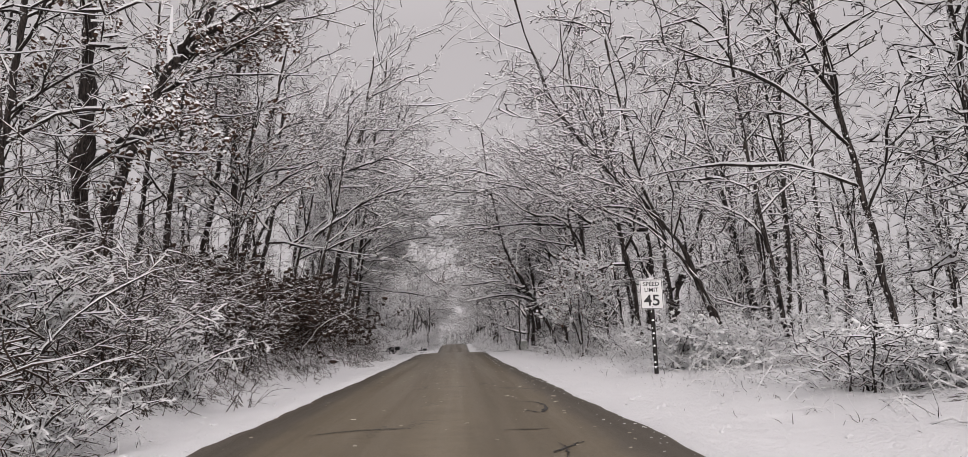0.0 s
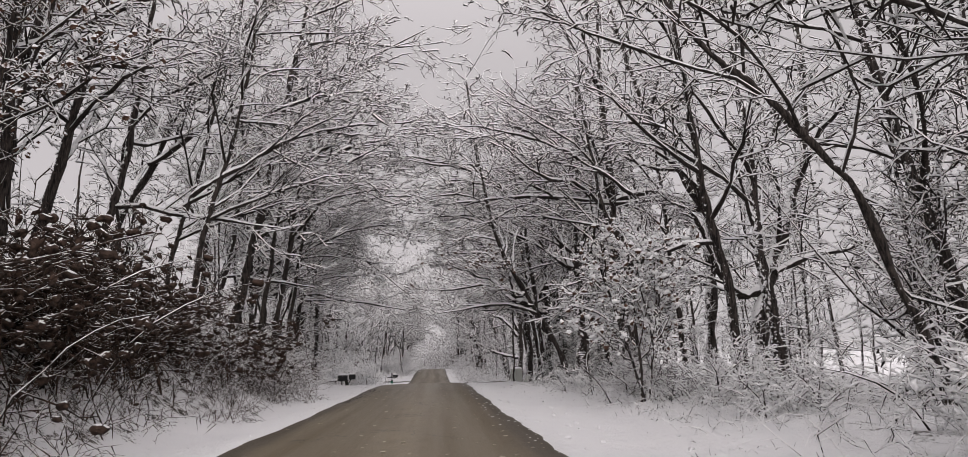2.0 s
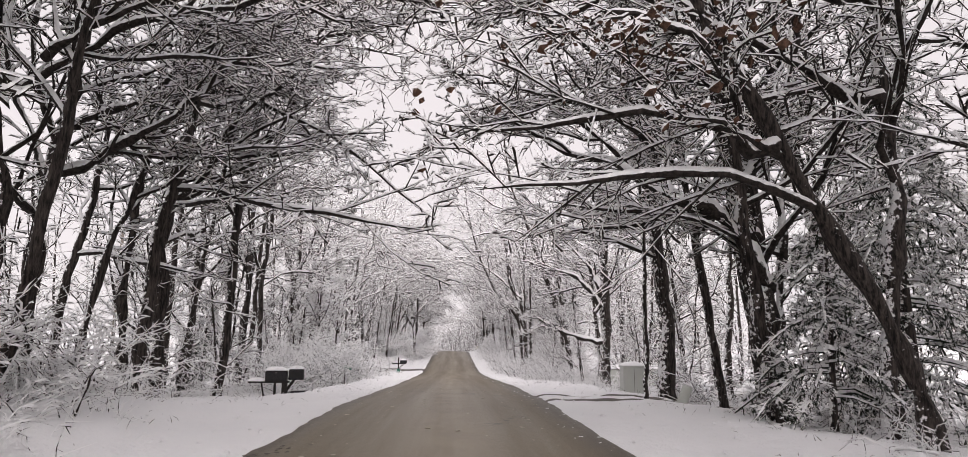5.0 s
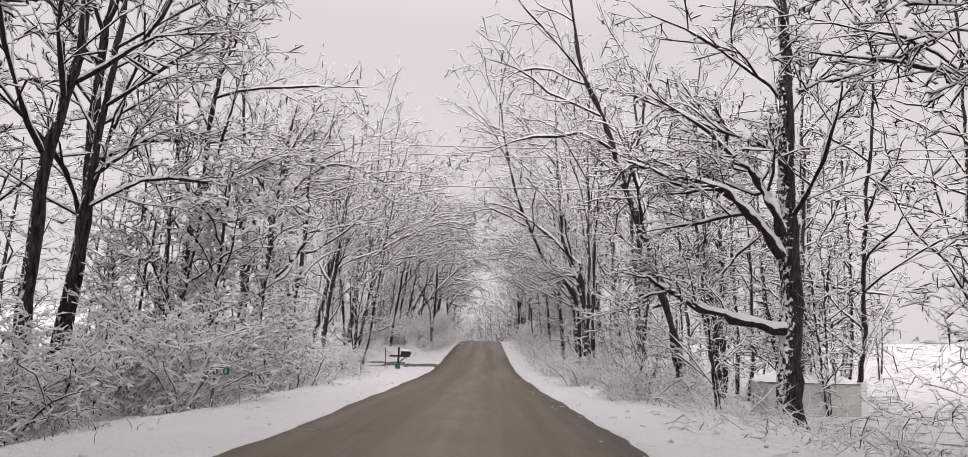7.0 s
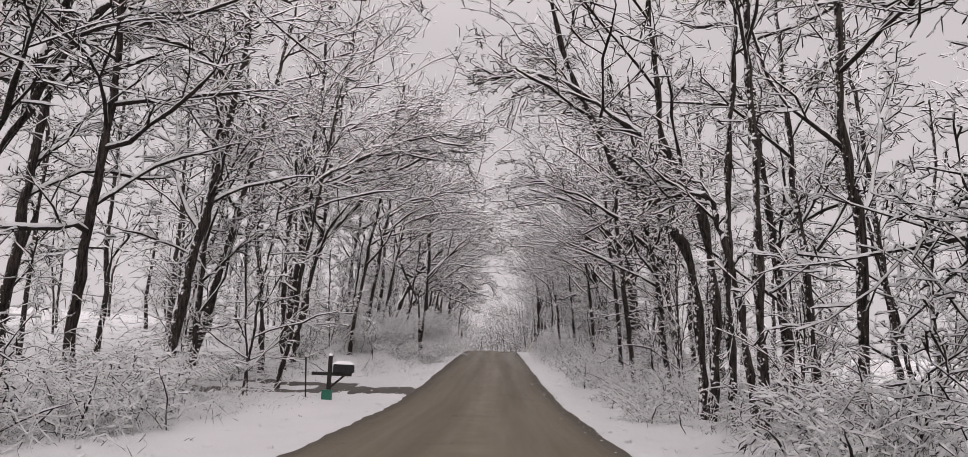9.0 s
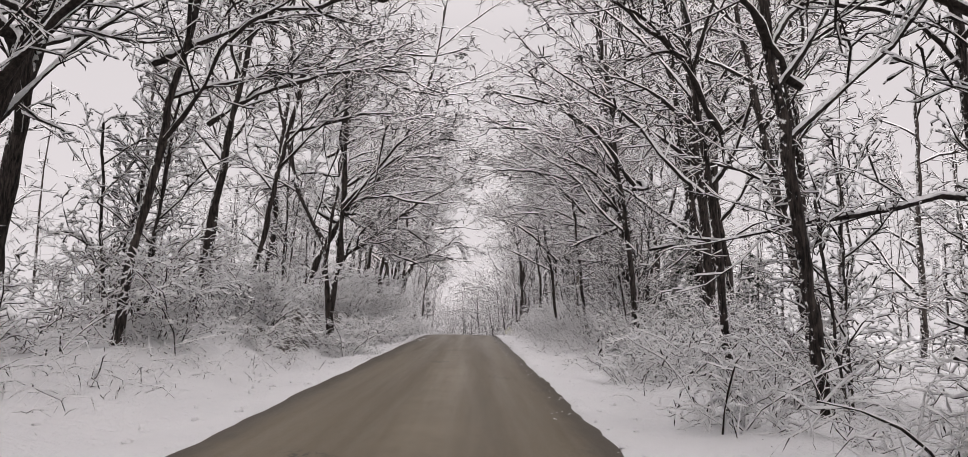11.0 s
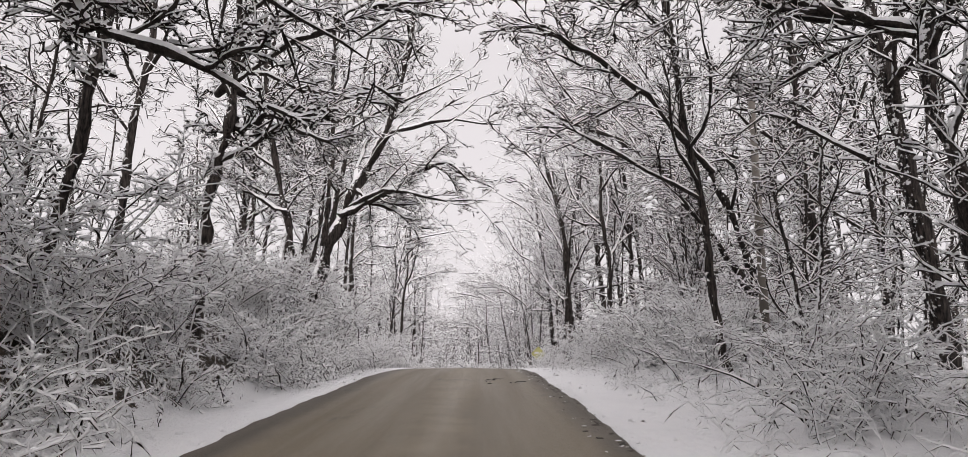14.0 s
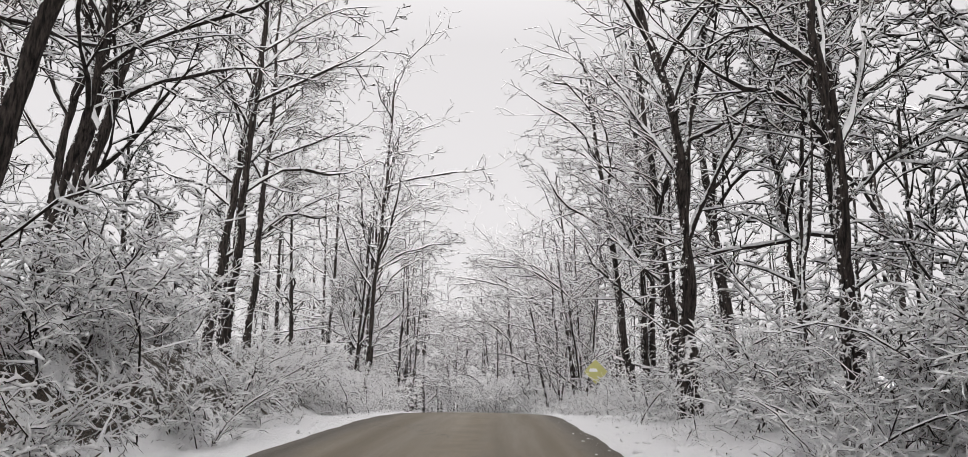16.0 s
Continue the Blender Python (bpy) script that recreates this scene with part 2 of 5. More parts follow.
        verts = np.concatenate([verts[:, :rings].reshape(n, -1, 3), P[:, -1:]], 1)
    return verts.reshape(-1, 3), np.concatenate(faces)


def laden(P, R, snow):
    """Fine twigs, each thickest at its middle under its load of snow."""
    P = np.stack([P[:, 0], 0.45 * P[:, 1] + 0.55 * P[:, 2], P[:, 2]], 1) + np.stack([0 * P[:, 0], 0.4 * (P[:, 1] - 0.5 * (P[:, 0] + P[:, 2])), 0 * P[:, 0]], 1)
    return tubes(P, R * np.array([0.9, 1.2, 0.4]), 3, snow, pointed=True)


def joined(pieces):
    vs, qs, at = [], [], 0
    for v, q in pieces:
        vs.append(v), qs.append(q + at)
        at += len(v)
    return np.concatenate(vs), np.concatenate(qs)


def sprout(rng, P, R, each, span, angle, length, steps, thick, tip, wander, rise, pull=(0, 0, 0), cap=9.0, level=1.0):
    """Side shoots of many branches at once: their polylines and radii."""
    n, k, _ = P.shape
    s = (np.arange(each) + rng.random((n, each))) / each
    s = span[0] + (span[1] - span[0]) * s
    f = s * (k - 1)
    i = np.minimum(f.astype(int), k - 2)
    w = (f - i)[..., None]
    row = np.arange(n)[:, None]
    start = P[row, i] * (1 - w) + P[row, i + 1] * w
    tan = unit(P[row, i + 1] - P[row, i])
    rad = R[row, i] * (1 - w[..., 0]) + R[row, i + 1] * w[..., 0]
    total = np.linalg.norm(np.diff(P, axis=1), axis=2).sum(1)[:, None]
    side = unit(np.cross(tan, rng.normal(size=tan.shape))) * np.array([1, 1, level])
    ang = np.radians(angle[0] + (angle[1] - angle[0]) * rng.random((n, each)))[..., None]
    d = tan * np.cos(ang) + side * np.sin(ang)
    L = np.minimum(total * length * (1.15 - 0.6 * s) * (0.65 + 0.7 * rng.random((n, each))), cap)
    m = n * each
    d, L, rad, p = d.reshape(m, 3), L.reshape(m), rad.reshape(m), start.reshape(m, 3)
    out = [p]
    drift = np.array([pull[0], pull[1], pull[2] + rise])
    for _ in range(steps):
        d = unit(d + rng.normal(size=d.shape) * wander + drift)
        p = p + d * (L / steps)[:, None]
        out.append(p)
    r0 = np.maximum(np.minimum(rad * thick, L * 0.0125 + 0.008), tip)
    taper = np.linspace(1, 0, steps + 1)[None] ** 0.8
    return np.stack(out, 1), tip + (r0[:, None] - tip) * taper


def stem(rng, base, lean, height, radius, steps=10, wander=0.085, flare=1.35, tip=0.03):
    """One trunk: points and radii. lean: metres by which its top stands off in x and y."""
    s = np.linspace(0, 1, steps + 1)
    P = np.zeros((steps + 1, 3))
    P[:, 0], P[:, 1], P[:, 2] = base[0] + lean[0] * s, base[1] + lean[1] * s, base[2] - 0.3 + (height + 0.3) * s
    off = np.cumsum(rng.normal(size=(steps + 1, 2)) * wander * height / steps, axis=0)
    off -= s[:, None] * off[-1] * 0.5
    P[:, :2] += off - off[0]
    R = tip + (radius - tip) * (1 - s) ** 0.85
    R *= 1 + 0.07 * rng.normal(size=steps + 1)
    R[0] *= flare
    return P[None], R[None]


# ---- ground, road ----
def profile(y):
    return np.interp(y, PROFILE_Y, PROFILE_Z)


PROFILE_Y = np.linspace(-100, 560, 661)
_slope = np.interp(PROFILE_Y, [-60, -20, 46, 58, 88, 102, 135, 142, 170, 185, 200, 215, 230, 280, 340], [0, 0.0134, 0.0134, -0.02, -0.02, 0.03, 0.03, 0.02, -0.09, -0.11, -0.105, -0.09, -0.06, -0.03, 0])
PROFILE_Z = np.cumsum(_slope) - np.interp(0, PROFILE_Y, np.cumsum(_slope))


def bend(y):
    """How far the road has swung aside past the crest."""
    return -0.006 * np.clip(np.asarray(y, float) - 172, 0, 90) ** 2


def edge(y, side):
    """The asphalt's edge at y; side -1 or 1."""
    y = np.asarray(y, float)
    if side < 0:
        x = np.interp(y, [-20, 10, 30, 42, 55, 66, 78, 100, 120, 148, 300], [-2.8, -2.75, -2.4, -2.3, -2.3, -2.15, -2.2, -2.35, -2.5, -2.6, -2.5])
    else:
        x = np.interp(y, [-20, 10, 30, 45, 58, 66, 76, 100, 120, 148, 300], [2.8, 2.75, 2.4, 2.35, 2.5, 2.6, 2.4, 2.35, 2.4, 2.5, 2.4])
    return x + bend(y) + 0.03 * np.sin(y * 0.7 + side) + 0.022 * np.sin(y * 1.9 + 2 * side) + 0.016 * np.sin(y * 5.1) + 0.012 * np.sin(y * 9.7 + side)


def lumps(x, y):
    return (0.5 * np.sin(x * 1.3 + 0.7 * np.sin(y * 0.8)) * np.sin(y * 1.1 + 0.5 * np.sin(x * 0.9)) + 0.3 * np.sin(x * 3.1 + y * 1.7) * np.sin(y * 2.9 - x)
            + 0.2 * np.sin(x * 6.3 - y * 3.3) * np.sin(y * 7.1 + x * 2.0))


def ground(x, y):
    """The snow's height."""
    x, y = np.asarray(x, float), np.asarray(y, float)
    left_of = x < bend(y)
    d = np.where(left_of, edge(y, -1) - x, x - edge(y, 1))
    left = np.interp(y, [-20, 18, 30, 45, 60, 80, 96, 103, 110, 118, 150, 170, 220], [2.2, 2.2, 1.8, 0.9, -0.5, -0.3, -0.2, 0.15, 0.9, 1.6, 1.7, 1.2, 0.5])
    right = np.interp(y, [-20, 25, 42, 50, 60, 75, 100, 118, 135, 160, 200], [0.3, 0.2, -0.1, -0.5, -0.5, -0.5, -0.5, 0.0, 0.5, 0.8, 0.3])
    bank = np.where(left_of, left, right)
    t = np.where(left_of, np.clip((d - 1.2) / np.interp(y, [100, 115], [3.6, 2.4]), 0, 1), np.clip((d - 1.8) / 5.0, 0, 1))
    lip = np.clip(d / 0.18, -1, 1)
    z = profile(y) + np.where(d < 0, -0.10 + 0.10 * (1 + lip), 0.045 * lip) + bank * t * t * (3 - 2 * t)
    rough = np.clip((d - 0.1) / 1.5, 0, 1)
    far = 1.2 * np.clip((np.abs(x) - 14) / 40, 0, 1) * np.sin(x * 0.05 + 1) * np.sin(y * 0.03)
    return z + lumps(x, y) * (0.03 * np.clip(d / 0.3, 0, 1) + 0.07 * rough) + far - 0.08 * np.clip(d / 1.2, 0, 1) * np.clip(2.5 - d, 0, 1)


ys = np.unique(np.concatenate([np.linspace(-120, -8, 29), np.arange(-8, 172, 0.42), np.linspace(170, 560, 90)]))
cols = np.concatenate([-np.geomspace(400, 7, 26), -np.linspace(6.6, 0.3, 22), [-0.2, -0.1, 0.0, 0.1]])
xl = edge(ys, -1)[:, None] + cols[None]
xr = edge(ys, 1)[:, None] - cols[None, ::-1]
X = np.concatenate([xl, xr], 1)
Y = np.repeat(ys[:, None], X.shape[1], 1)
G = np.stack([X, Y, ground(X, Y)], -1)
r, c = np.meshgrid(np.arange(len(ys) - 1), np.arange(X.shape[1] - 1), indexing="ij")
i0 = r * X.shape[1] + c
quads = np.stack([i0, i0 + 1, i0 + 1 + X.shape[1], i0 + X.shape[1]], -1).reshape(-1, 4)
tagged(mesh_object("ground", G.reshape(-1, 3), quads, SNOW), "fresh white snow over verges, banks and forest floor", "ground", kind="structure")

ys = np.concatenate([np.linspace(-120, -8, 20), np.arange(-8, 260, 0.5)])
u = np.linspace(0, 1, 13)
lx, rx_ = edge(ys, -1)[:, None] - 0.12, edge(ys, 1)[:, None] + 0.12
X = lx * (1 - u) + rx_ * u
Y = np.repeat(ys[:, None], len(u), 1)
Z = profile(Y) + 0.05 * (1 - (2 * u - 1) ** 2)[None] - 0.02
r, c = np.meshgrid(np.arange(len(ys) - 1), np.arange(len(u) - 1), indexing="ij")
i0 = r * len(u) + c
quads = np.stack([i0, i0 + 1, i0 + 1 + len(u), i0 + len(u)], -1).reshape(-1, 4)
tagged(mesh_object("road", np.stack([X, Y, Z], -1).reshape(-1, 3), quads, ASPHALT), "wet grey-brown asphalt country road cleared of snow", "road", kind="structure")


# ---- trees ----
def curve(points, n):
    """A smooth line through a few points."""
    p = np.asarray(points, float)
    k = len(p)
    p = np.concatenate([2 * p[:1] - p[1:2], p, 2 * p[-1:] - p[-2:-1]])
    t = np.linspace(0, k - 1 - 1e-6, n)
    i = t.astype(int)
    f = (t - i)[:, None]
    a, b, c, d = p[i], p[i + 1], p[i + 2], p[i + 3]
    return 0.5 * (2 * b + (c - a) * f + (2 * a - 5 * b + 4 * c - d) * f**2 + (3 * b - a - 3 * c + d) * f**3)


def extended(points, height):
    """A trunk's line carried on upward to the given height, where it points up at its end."""
    p = [np.asarray(q, float) for q in points]
    d = unit(p[-1] - p[-2])
    while d[2] > 0.5 and p[-1][2] < height:
        d = unit(d + np.array([0, 0, 0.35]))
        p.append(p[-1] + d * 1.8)
    return p


def broad_tree(name, x, y, stems, seed, label, category="tree", group="", limbs=12, rich=(7, 5, 3), pull=0.0, first=0.3,
               reach=0.4, rise=0.03, snow=0.075, boughs=(), trunks=(), leaves=(), z=None, thin=0.0125, twig=TWIG, pads=None, tall=14.5):
    """A bare broadleaved tree under snow. stems: (dx, dy, lean x, lean y, height, radius) each; trunks and boughs: (points from
    the base, radius) of its bent trunks and great limbs; pull: how far its limbs lean in x."""
    rng = np.random.default_rng(seed)
    z = float(ground(x, y)) if z is None else z
    tree = empty(name, x, y, z)
    P1s, R1s, spine = [], [], []

    def limbs_of(P, R, each, start, length):
        a, b = sprout(rng, P, R, each, (start, 0.99), (32, 62), length, 7, 0.55, 0.017, 0.17, rise, (pull, 0, 0), cap=5.6)
        P1s.append(a), R1s.append(b)

    for dx, dy, lean_x, lean_y, height, radius in stems:
        P, R = stem(rng, (dx, dy, 0), (lean_x, lean_y), height, radius * 0.9, steps=32, wander=0.075)
        mesh_object("trunk", *tubes(P, R, 12, 0, 0.14, True), BARK, tree)
        limbs_of(P, R, limbs, first, reach)
    for points, radius in trunks:
        P = curve(extended(points, tall), 33)
        P[1:] += np.cumsum(rng.normal(size=(32, 3)) * np.array([0.022, 0.07, 0.012]), axis=0)
        P[0, 2] -= 0.3
        spine += list(P)
        R = 0.025 + (radius * 0.78 - 0.025) * np.linspace(1, 0, 33) ** 0.8
        R *= 1 + 0.05 * rng.normal(size=33)
        R[0] *= 1.35
        mesh_object("trunk", *tubes(P[None], R[None], 12, snow * 0.6, 0.1, True), BARK, tree)
        limbs_of(P[None], R[None], limbs, first, reach)
    for points, radius in boughs:
        near = min(spine, key=lambda p: np.linalg.norm(p - np.array(points[0]))) if spine else points[0]
        P = curve([tuple(near)] + list(points[1:] if np.linalg.norm(near - np.array(points[0])) < 0.12 else points), 19)
        P[1:] += np.cumsum(rng.normal(size=(18, 3)) * np.array([0.03, 0.09, 0.03]), axis=0)
        R = 0.022 + (radius - 0.022) * np.linspace(1, 0, 19) ** 0.7
        R *= 1 + 0.06 * rng.normal(size=19)
        mesh_object("limb", *tubes(P[None], R[None], 9, snow * 0.7, 0.1, True), LIMB, tree)
        limbs_of(P[None], R[None], max(limbs - 3, 6), 0.18, 0.42)
    P1, R1 = np.concatenate(P1s), np.concatenate(R1s)
    for k in range(len(P1)):
        mesh_object("limb", *tubes(P1[k:k + 1], R1[k:k + 1], 5, snow, pointed=True), LIMB, tree)
    P2, R2 = sprout(rng, P1, R1, rich[0], (0.12, 1.0), (28, 58), 0.46, 3, 0.6, 0.0115, 0.2, 0.02, (pull * 0.4, 0, 0), level=0.75)
    P3, R3 = sprout(rng, P2, R2, rich[1], (0.1, 1.0), (30, 65), 0.46, 2, 0.7, thin, 0.4, 0.0, cap=0.8, level=0.75)
    P4, R4 = sprout(rng, P3, R3, rich[2], (0.15, 1.0), (30, 70), 0.5, 2, 0.9, thin * 0.9, 0.42, 0.0, cap=0.34, level=0.7)
    low3, low4 = P3[:, 0, 2] < 12 + 2 * rng.random(len(P3)), P4[:, 0, 2] < 10.5 + 2 * rng.random(len(P4))
    low3 |= rng.random(len(P3)) < 0.55
    P3, R3, P4, R4 = P3[low3], R3[low3], P4[low4], R4[low4]
    crown = [tubes(P2, R2, 3, snow * 0.55, pointed=True), laden(P3, R3, snow * 0.85), laden(P4, R4, snow * 0.85)]
    tagged(mesh_object("crown", *joined(crown), twig, tree), kind="stuff")
    if leaves:
        many, low, high, size = leaves
        tips = P3[:, -1]
        tips = tips[(tips[:, 2] > low) & (tips[:, 2] < high)]
        tips = tips[rng.integers(0, len(tips), many)] + rng.normal(size=(many, 3)) * 0.12
        tagged(mesh_object("leaves", *clumps(rng, tips, size), LEAF, tree, smooth=False, label="withered brown leaves capped with snow"), kind="stuff")
    if pads:
        many, size = pads
        at = P3[rng.integers(0, len(P3), many), rng.integers(0, 2, many)]
        tagged(mesh_object("snow_load", *snow_pads(rng, at, size), LAID, tree, label="rounded clots of snow on the twigs"), kind="stuff")
    return tagged(tree, label, category, group)


def clumps(rng, at, size):
    """Small hanging tufts of withered leaves at many places."""
    n = len(at)
    s = size * (0.5 + rng.random(n))
    d = unit(rng.normal(size=(n, 3)) * np.array([1, 1, 0.5]) + np.array([0, 0, -0.5]))
    P = at[:, None] + d[:, None] * (s[:, None] * np.array([[0, 0.5, 1.1]]))[..., None]
    R = s[:, None] * np.array([[0.12, 0.42, 0.1]]) * (0.7 + 0.6 * rng.random((n, 3)))
    return tubes(P, R, 4, float(size) * 0.3)


def snow_pads(rng, at, size):
    """Rounded clots of snow that lie along twigs."""
    n = len(at)
    s = size * (0.45 + 0.9 * rng.random(n) ** 1.5)
    d = unit(rng.normal(size=(n, 3)) * np.array([1, 1, 0.35]))
    P = at[:, None] + d[:, None] * (s[:, None] * np.array([[-1.0, -0.6, 0.45, 1.0]]))[..., None]
    P += rng.normal(size=P.shape) * s[:, None, None] * 0.15
    R = s[:, None] * np.array([[0.15, 0.52, 0.52, 0.15]]) * (0.7 + 0.6 * rng.random((n, 4)))
    return tubes(P, R, 4)


def conifer(name, x, y, seed, label, height, width, base=0.4, droop=-0.06, snow=0.05):
    """An evergreen: trunk, drooping boughs, sprays of needles under snow."""
    rng = np.random.default_rng(seed)
    tree = empty(name, x, y, float(ground(x, y)))
    P, R = stem(rng, (0, 0, 0), (0.2, 0.1), height, 0.035 + 0.012 * height, steps=10, wander=0.02)
    mesh_object("trunk", *tubes(P, R, 8), BARK, tree)
    shoots = []
    for z in np.arange(base, height * 0.97, 0.42):
        for _ in range(6):
            a = rng.random() * 2 * np.pi
            L = width * (1.02 - z / height) * (0.75 + 0.4 * rng.random()) + 0.15
            f = np.linspace(0, 1, 5)
            P = np.stack([np.cos(a) * L * f, np.sin(a) * L * f, z + 0.25 * rng.random() + L * (0.1 * f - 0.6 * f**2)], 1)
            shoots.append(P + rng.normal(size=P.shape) * 0.03)
    P = np.stack(shoots)
    R = np.repeat(np.linspace(0.035, 0.02, 5)[None], len(P), 0)
    P2, R2 = sprout(rng, P, R, 14, (0.12, 1.0), (35, 65), 0.3, 2, 1.0, 0.010, 0.2, droop)
    P3, R3 = sprout(rng, P2, R2, 9, (0.05, 1.0), (30, 65), 0.5, 1, 1.0, 0.0085, 0.25, droop * 2, cap=0.2)
    crown = [tubes(P, R * 0.8, 4, snow), tubes(P2, R2, 3, snow, pointed=True), tubes(P3, R3 * 1.3, 3, snow * 0.7, pointed=True)]
    tagged(mesh_object("needles", *joined(crown), NEEDLE, tree, smooth=False), kind="stuff")
    return tagged(tree, label, "evergreen")


def shrub(name, x, y, seed, label, stems=14, height=2.2, spread=1.0, rich=(7, 6), group="", category="shrub", z=None, snow=0.05,
          droop=-0.03, thin=0.010, twig=TWIG, pads=None, load=LAID, plump=0.0):
    rng = np.random.default_rng(seed)
    z = float(ground(x, y)) if z is None else z
    bush = empty(name, x, y, z)
    Ps, Rs = [], []
    for k in range(stems):
        a = rng.random() * 2 * np.pi
        out = spread * (0.3 + rng.random())
        P, R = stem(rng, (0.4 * spread * rng.normal(), 0.4 * spread * rng.normal(), 0), (out * np.cos(a), out * np.sin(a)),
                    height * (0.5 + 0.6 * rng.random()), 0.011 + 0.010 * rng.random(), steps=6, wander=0.16, flare=1.0, tip=0.008)
        s = np.linspace(0, 1, 7)
        P[0, :, :2] += np.outer(s**2.2, [np.cos(a), np.sin(a)]) * out * 0.5
        P[0, :, 2] -= 0.38 * P[0, -1, 2] * s**2.6
        Ps.append(P), Rs.append(R)
        if k < 5:
            mesh_object("stem", *tubes(P, R, 4, snow * 0.7), LIMB, bush)
    P, R = np.concatenate(Ps), np.concatenate(Rs)
    P2, R2 = sprout(rng, P, R, rich[0], (0.05, 1.0), (30, 80), 0.34, 2, 0.8, thin, 0.35, droop, level=0.75)
    P3, R3 = sprout(rng, P2, R2, rich[1], (0.1, 1.0), (35, 80), 0.55, 2, 0.8, thin, 0.45, droop, cap=0.24, level=0.7)
    crown = [tubes(P[5:], R[5:], 3, snow), tubes(P2, R2, 3, snow, pointed=True)]
    if plump:
        R3 = plump * (0.4 + 0.9 * rng.random((len(R3), 1)) ** 1.6) * (np.array([[0.8, 1.1, 0.5]]) + 0.3 * rng.random((len(R3), 3)))
        crown.append(tubes(P3 + np.array([0, 0, 0.5]) * R3[..., None], R3, 3, snow * 0.5, pointed=True))
    else:
        crown.append(laden(P3, R3, snow))
    if pads:
        many, size = pads
        at = P2[rng.integers(0, len(P2), many), rng.integers(1, 3, many)]
        tagged(mesh_object("snow_load" if load is LAID else "leaves", *snow_pads(rng, at, size), load, bush, label="rounded clots of snow" if load is LAID else "dark withered leaves"), kind="stuff")
    tagged(mesh_object("crown", *joined(crown), twig, bush), kind="stuff")
    return tagged(bush, label, category, group)


OAK = "large old oak with dark forked trunk and snow-laden limbs"
TALL = "tall bare tree with dark trunk arching over the road under snow"
ARCHED = "slender tree whose fine snowy crown arches over the road"
SLIM = "slender straight young tree dusted with snow"
LEAVES = {  # withered leaves, by tree: how many, lowest, highest, size
    (-10.9, 22.6): (1800, 2.5, 9.5, 0.12),
    (-8.7, 27.6): (260, 2.0, 7.0, 0.1),
    (7.1, 47.5): (260, 4.5, 8.5, 0.12),
    (6.9, 52): (120, 4.0, 8.5, 0.1),
}
planted = []


def plant(name, x, y, label, pull, stems=(), trunks=(), boughs=(), limbs=11, first=0.28, **more):
    """One tree of the roadside, at its place."""
    planted.append((x, y))
    return broad_tree(name, x, y, stems, 299 + len(planted), label, pull=pull, limbs=limbs, first=first, group="roadside trees" if name == "roadside_tree" else "",
                      boughs=boughs, trunks=trunks, leaves=LEAVES.get((x, y), ()), twig=LOADED if name == "laden_sapling" else GREY_TWIG if x < 0 and y < 28.5 else TWIG, **more)


def over(side, z, rise, length):
    """A bough that rises from its trunk at height z and levels out over the road."""
    return [(-side * length * f, 1.2 * f, z + rise * (1 - (1 - f) ** 2)) for f in (0.03, 0.2, 0.4, 0.6, 0.8, 1.0)]


# the great trees along the road, from the speed sign to the crest
plant("oak_tree", -10.9, 22.6, OAK, 0.1,
      trunks=[([(0, 0, 0), (-0.1, 0, 1.4), (-0.4, 0, 4.2), (-0.3, 0, 6.6), (-0.4, 0, 10.4), (-0.7, 0, 13.8)], 0.48),
              ([(0.2, 0, 0), (0.3, 0, 2.2), (0.5, 0, 4.2), (1.1, 0, 6.2), (1.8, 0, 8.2), (2.6, 0, 9.1), (3.1, 0, 11.7)], 0.34)],
      boughs=[([(2.4, 0, 8.9), (3.8, 0, 9.5), (5.2, 0, 10), (7, 0, 10.6)], 0.14)])
plant("leaning_tree", -11.1, 40, TALL, 0.1,
      trunks=[([(0, 0, 0), (0.1, 0, 1.5), (0.4, 0, 5.2), (1.4, 0, 7.4), (2.1, 0, 9.3), (3.2, 0, 10.4), (4.2, 0, 12.2), (4.5, 0, 14.9)], 0.2)],
      boughs=[([(1.5, 0, 7.6), (3.3, 0, 9.1), (4.7, 0, 9.2), (6.3, 0, 9.7), (7.5, 0, 10), (9, 0, 9.4), (10.2, 0, 8.4)], 0.12)])
plant("roadside_tree", -7.9, 47.6, TALL, 0.08,
      trunks=[([(0, 0, 0), (-0.1, 0, 2.5), (-0.2, 0, 3.7), (-0.3, 0, 5.5), (-0.5, 0, 6.9), (-1, 0, 10.8)], 0.18)],
      boughs=[(over(-1, 6.5, 3, 6.5), 0.1), (over(-1, 8.5, 4.5, 6.5), 0.09)])
plant("roadside_tree", -9.2, 52.5, TALL, 0.08,
      trunks=[([(0, 0, 0), (-0.2, 0, 2.2), (-0.6, 0, 4), (-1, 0, 6.7), (-1.3, 0, 8.6), (-1.7, 0, 13.6)], 0.14)],
      boughs=[(over(-1, 9, 4, 8), 0.09)])
plant("roadside_tree", -7.9, 50, TALL, 0.08,
      trunks=[([(0, 0, 0), (0, 0, 1.5), (0, 0, 3.4), (-0.3, 0, 5), (-0.4, 0, 6.6), (-0.3, 0, 8.3), (-0.1, 0, 11.1)], 0.11)],
      boughs=[(over(-1, 5.5, 2.5, 6), 0.08)])
